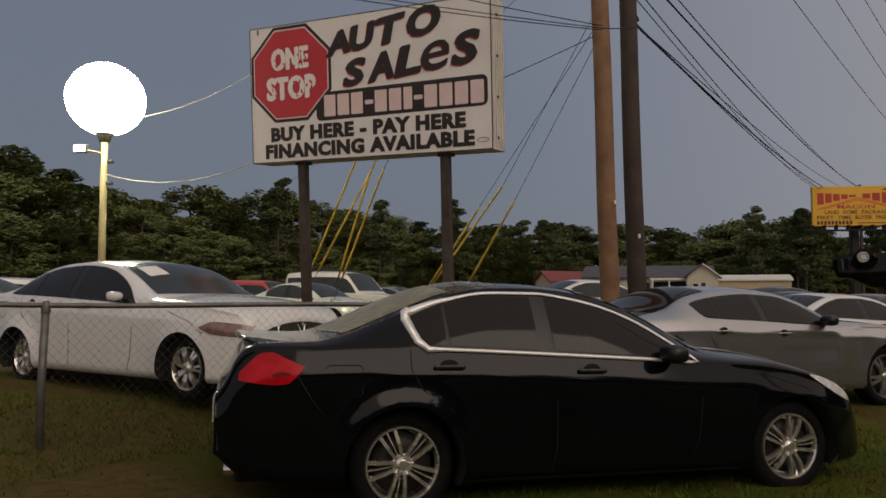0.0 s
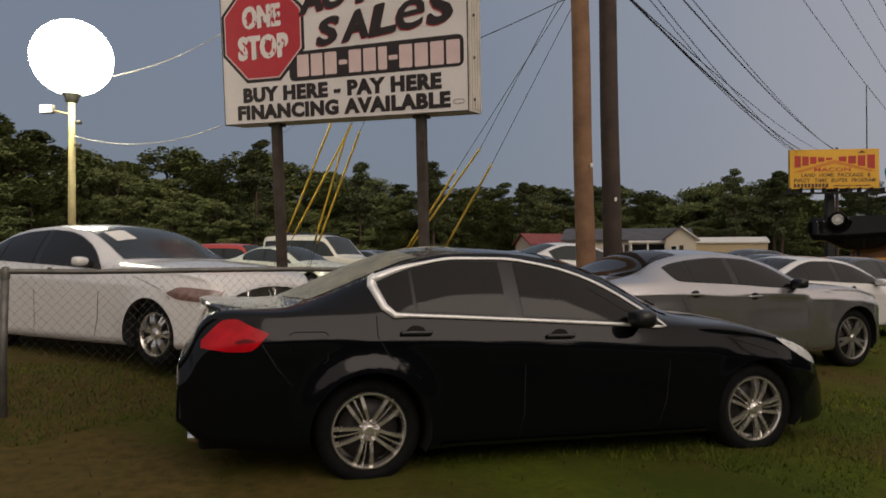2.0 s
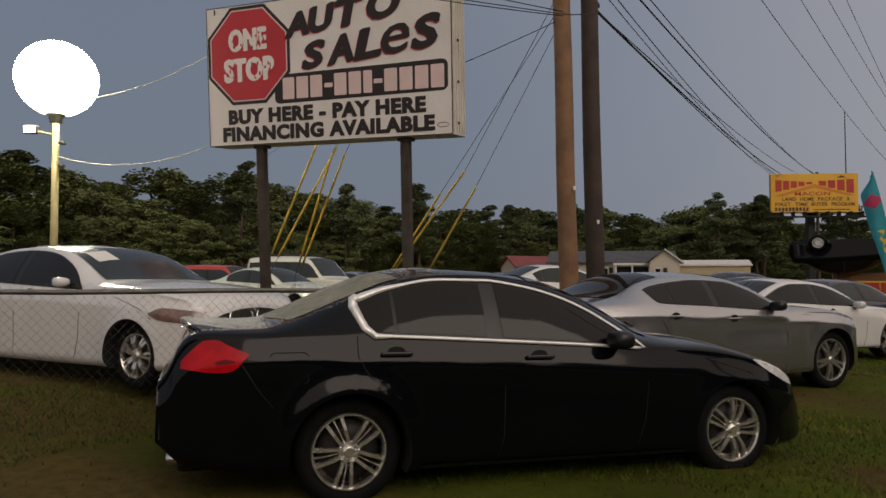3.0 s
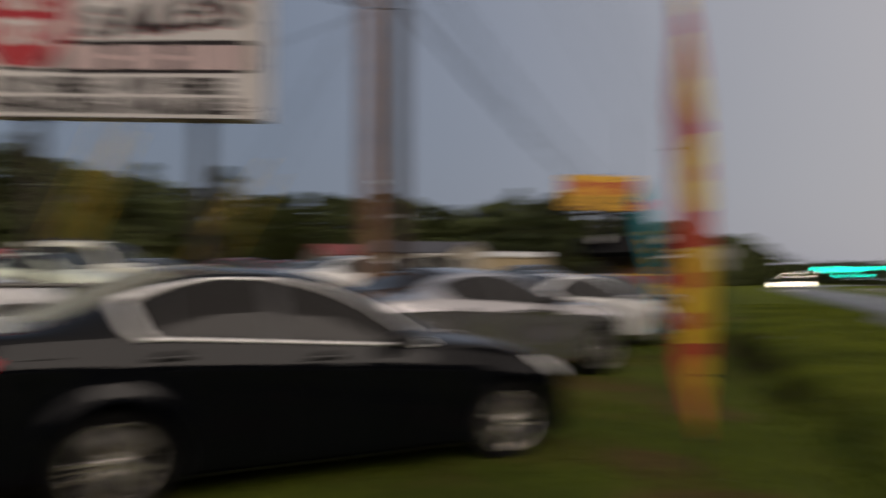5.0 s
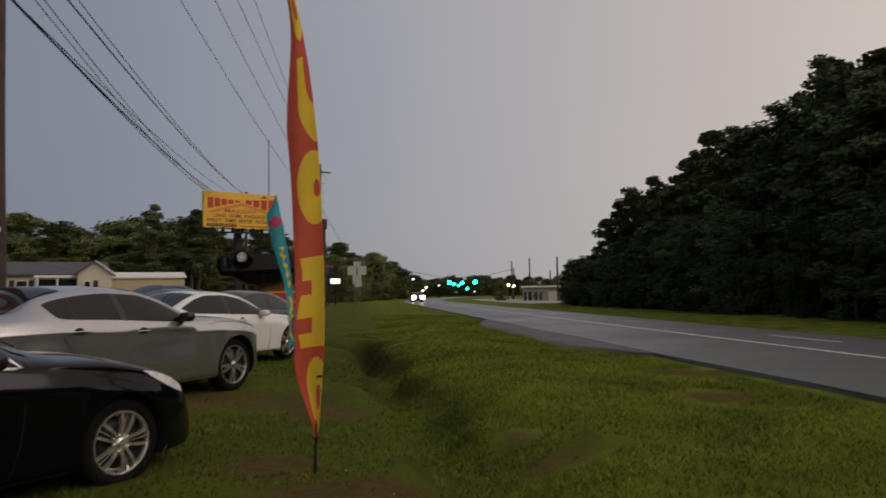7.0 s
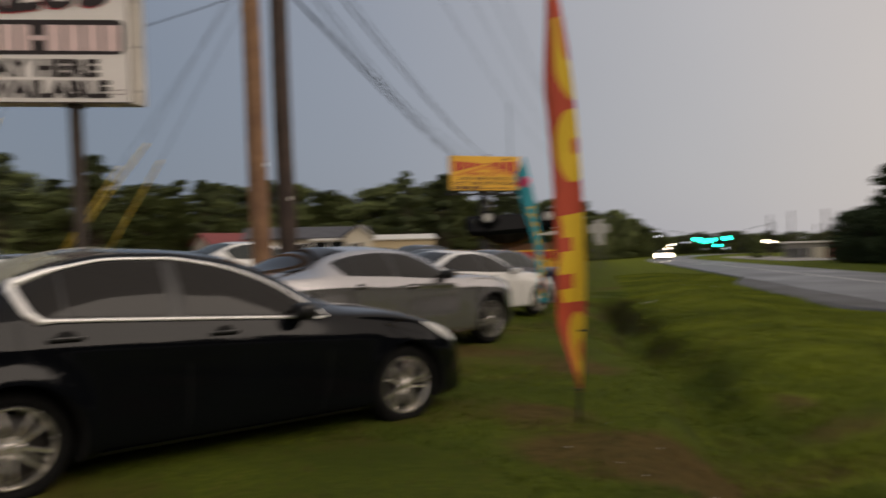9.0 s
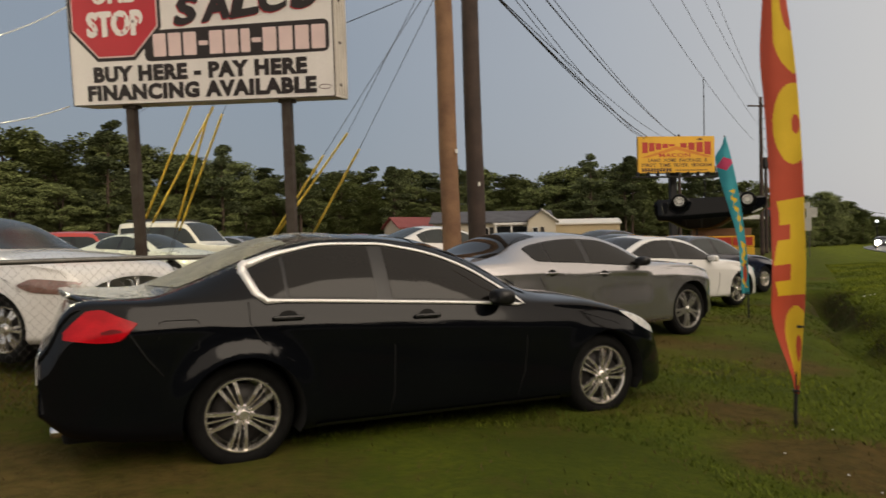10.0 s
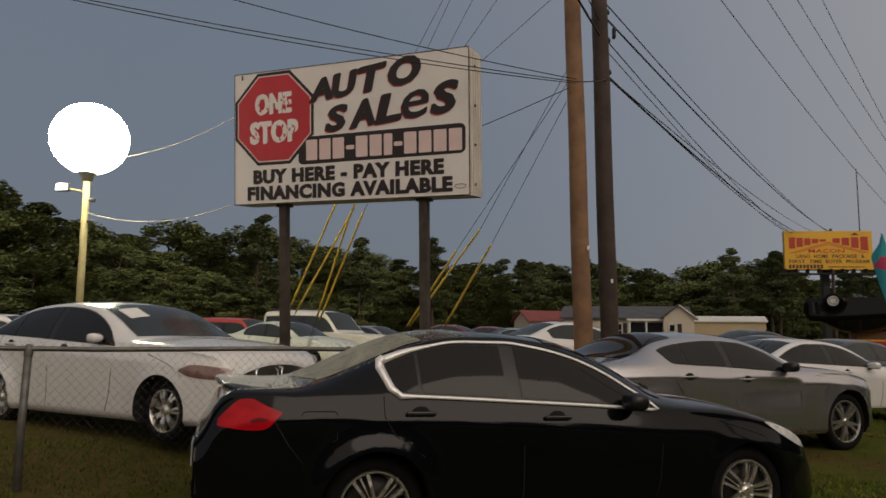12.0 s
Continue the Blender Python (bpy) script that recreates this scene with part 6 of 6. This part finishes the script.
# litter and a clump of pale things on the verge
rng = random.Random(3)
for lu, ls in ((19.6, 1.9), (19.8, 2.05), (20.0, 2.15), (25.6, 3.6), (25.9, 4.1), (26.1, 4.6), (5.0, 0.9), (4.75, 1.05), (5.35, 0.55), (5.6, 1.2), (5.1, 1.5), (6.1, 0.85)):
    px, py = xy(lu, ls)
    bm = bmesh.new()
    bmesh.ops.create_icosphere(bm, subdivisions=1, radius=0.035 if lu > 10 else 0.008)
    for v in bm.verts:
        v.co *= rng.uniform(0.6, 1.2)
        v.co.z *= 0.6
    lit = part("litter", bm, SMALL_WHITE, None)
    lit.location = (px, py, height(px, py) + 0.015)
    tagged(lit, "small crumpled white litter on the grass", "litter", "litter")

# ---- trees ----


def leaf_clumps(rng, clumps, leaf, per):
    """Small bent leaves scattered over clumps (centre, radii)."""
    verts, faces = [], []
    for c, r in clumps:
        for _ in range(per):
            d = Vector((rng.gauss(0, 1), rng.gauss(0, 1), rng.gauss(0, 1))).normalized() * (rng.random() ** 0.4)
            p = Vector((c[0] + d.x * r[0], c[1] + d.y * r[1], c[2] + d.z * r[2]))
            a = Vector((rng.gauss(0, 1), rng.gauss(0, 1), rng.gauss(0, 0.6))).normalized()
            b = a.orthogonal().normalized()
            s = leaf * rng.uniform(0.6, 1.3)
            o = len(verts)
            n = a.cross(b) * s * 0.25
            verts += [p - a * s, p - b * s * 0.55 + n, p + a * s, p + b * s * 0.55 + n]
            faces.append((o, o + 1, o + 2, o + 3))
    return verts, faces


def make_tree(kind, seed):
    rng = random.Random(seed)
    tall = 10.0
    t = thing({"pine": "pine_tree", "leafy": "broadleaf_tree", "cedar": "cedar_tree"}[kind], Matrix(), {"pine": "dark green pine with a gappy crown in the wood", "leafy": "dark green leafy tree in the wood", "cedar": "very dark dense cedar at the edge of the wood"}[kind], "tree", "woodland")
    bendx, bendy = rng.uniform(-.3, .3), rng.uniform(-.3, .3)
    pts = [(bendx * (i / 8) ** 2, bendy * (i / 8) ** 2, tall * 0.92 * i / 8) for i in range(9)]
    pieces = [tube(pts, [0.17 * (1 - 0.85 * i / 8) for i in range(9)], 8)]
    clumps = []
    if kind == "pine":
        for i in range(17):
            f = 0.36 + 0.62 * i / 16 + rng.uniform(-.02, .02)
            reach = (1.95 * (1 - f) ** 0.55 + 0.30) * rng.uniform(0.5, 1.1)
            a = rng.uniform(0, 2 * math.pi)
            z = tall * f
            bx_, by_ = bendx * f * f, bendy * f * f
            tip = (bx_ + reach * math.cos(a), by_ + reach * math.sin(a), z + rng.uniform(-0.1, 0.5))
            pieces.append(tube([(bx_, by_, z - 0.3), tip], [0.045, 0.012], 5))
            for g in (0.5, 0.8, 1.0):
                rr = rng.uniform(0.38, 0.72)
                clumps.append(((bx_ + (tip[0] - bx_) * g + rng.uniform(-.2, .2), by_ + (tip[1] - by_) * g + rng.uniform(-.2, .2), z + (tip[2] - z) * g + rng.uniform(-.15, .2)), (rr, rr, rr * 0.62)))
        leaf, per, mat = 0.13, 120, PINE_NEEDLE
    else:  # leafy, and the same shape with darkened leaves
        for i in range(92):
            f = rng.uniform(0.05, 0.97)
            reach = 2.3 * math.sin(math.pi * min(1, f * 0.9 + 0.1)) ** 0.6 * rng.uniform(0.35, 1.1)
            a = rng.uniform(0, 2 * math.pi)
            z = tall * f
            tip = (reach * math.cos(a), reach * math.sin(a), z)
            if i % 3 == 0:
                pieces.append(tube([(0, 0, max(0.8, z - 1.5)), tip], [0.06, 0.015], 5))
            rr = rng.uniform(0.36, 0.86)
            clumps.append((tip, (rr, rr, rr * 0.8)))
        leaf, per, mat = 0.135, 125, (LEAF if kind == "leafy" else SHADED_LEAF)
    link_mesh("trunk", *merge(pieces), BARK, t)
    link_mesh("crown", *leaf_clumps(rng, clumps, leaf, per), mat, t, smooth=False)
    return t


protos = [make_tree("pine", 11), make_tree("pine", 12), make_tree("pine", 13), make_tree("leafy", 21), make_tree("leafy", 22), make_tree("leafy", 23), make_tree("cedar", 31), make_tree("cedar", 32)]
PINE, LEAFY, SHADED = protos[:3], protos[3:6], protos[6:]
placed = set()
rng = random.Random(77)


def plant(kind, x, y, tall, wide=1.0):
    src = rng.choice({"pine": PINE, "leafy": LEAFY, "cedar": SHADED}[kind])
    s = tall / 10.0
    m = Matrix.Translation((x, y, height(x, y) - 0.1)) @ Matrix.Rotation(rng.uniform(0, 6.28), 4, "Z") @ Matrix.Diagonal((s * wide, s * wide, s, 1))
    if src.name not in placed:
        placed.add(src.name)
        src.matrix_world = m
        return src
    ob = copy_thing(src, Matrix())
    ob.matrix_world = m
    return ob


# wood across the highway: tall pines behind a leafy edge, its shade painted into the leaves
# rows below u = 0 stand unseen behind, darkening the reflections in the cars
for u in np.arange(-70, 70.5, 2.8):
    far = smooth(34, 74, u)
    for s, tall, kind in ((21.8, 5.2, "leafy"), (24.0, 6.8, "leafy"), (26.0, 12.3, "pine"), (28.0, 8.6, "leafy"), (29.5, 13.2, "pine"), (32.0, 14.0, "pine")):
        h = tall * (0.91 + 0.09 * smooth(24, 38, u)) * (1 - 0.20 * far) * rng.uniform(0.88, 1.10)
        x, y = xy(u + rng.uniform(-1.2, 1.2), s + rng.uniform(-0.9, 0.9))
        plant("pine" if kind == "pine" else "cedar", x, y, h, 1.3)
# wood behind the lot
skyline = curve([(-60, 10.2), (-35, 9.9), (-31, 9.2), (-26, 7.9), (-22, 8.3), (-18, 8.1), (-14, 7.2), (-8, 6.3), (-2, 6.1), (4, 5.9), (12, 5.6), (17, 5.3), (20, 6.1), (23, 5.6), (26, 4.6), (30, 4.3), (34, 3.8), (36, 3.2), (39, 1.9)])
depth = curve([(-60, 52), (-20, 60), (-12, 74), (0, 92), (24, 96), (32, 110), (39, 190)])
az = -58.0
while az < 38.8:
    d = depth(az)
    for row in range(3):
        dd = d + row * 7 + rng.uniform(-2.5, 2.5)
        x, y = at_bearing(az + rng.uniform(-0.6, 0.6), dd)
        h = (math.tan(radians(skyline(az))) * dd + 1.4 - height(x, y)) * ((0.62, 0.84, 1.0)[row] * rng.uniform(0.9, 1.06))
        plant("leafy" if row < 2 or rng.random() < 0.7 else "pine", x, y, h, 1.75)
    az += math.degrees(3.0 / d)
for az, el_ in ((-17.1, 8.8), (-9.1, 7.9), (-3.3, 7.7), (4.0, 6.3), (19.6, 6.5), (22.7, 6.6), (22.2, 6.2), (27.0, 5.2), (28.6, 5.4)):
    d = depth(az) - 4
    x, y = at_bearing(az, d)
    plant("pine", x, y, math.tan(radians(el_)) * d + 1.4 - height(x, y), 1.15)
# wooded ridge at the end of the highway
for k in range(46):
    az = 36.5 + 17 * k / 45 + rng.uniform(-.3, .3)
    d = rng.uniform(230, 270)
    x, y = at_bearing(az, d)
    plant("leafy", x, y, 6.4 * rng.uniform(0.85, 1.15), 1.9)
x, y = at_bearing(46.0, 112)
plant("leafy", x, y, 3.2, 1.5)

# ---- grass ----
gr = np.random.RandomState(5)


def blades(count, u_rng, s_rng, h_rng, width, mat, name, label, patch):
    verts, faces = [], []
    while len(faces) < count:
        u, s = gr.uniform(*u_rng), gr.uniform(*s_rng)
        if gr.rand() > 1.0 / (1.0 + max(0.0, u - 5) * 0.10):
            continue
        x, y = xy(u, s)
        if patch * noise.noise((x * 0.42, y * 0.42, 7.0)) < (-0.05 if patch > 0 else -0.12):
            continue
        if patch >= 0 and any((x - a) ** 2 + (y - b) ** 2 < (size * (0.55 + 0.5 * noise.noise((x * 1.7, y * 1.7, 2.0)))) ** 2 for a, b, size in BARE):
            continue
        z = height(x, y)
        h = gr.uniform(*h_rng)
        a = gr.uniform(0, 6.28)
        lean = gr.uniform(0.5, 1.8) * h
        dx, dy = math.cos(a), math.sin(a)
        w = width * (1 + 0.05 * max(0, u))
        o = len(verts)
        verts += [(x - dy * w, y + dx * w, z - 0.01), (x + dy * w, y - dx * w, z - 0.01), (x + dx * lean, y + dy * lean, z + h)]
        faces.append((o, o + 1, o + 2))
    return tagged(link_mesh(name, verts, faces, mat, smooth=False), label, "grass", kind="stuff")


blades(90000, (0.5, 26), (-7.5, 2.2), (0.02, 0.05), 0.004, BLADE, "grass", "short wet green grass on the lot", 1)
blades(165000, (0.5, 44), (1.6, 6.9), (0.025, 0.06), 0.004, LUSH_BLADE, "grass", "lush wet green grass on the verge", 0)
blades(12000, (0.5, 26), (-7.5, 6.6), (0.015, 0.05), 0.0035, DRY_BLADE, "dry_grass", "dead straw-coloured grass in bare patches", -1)
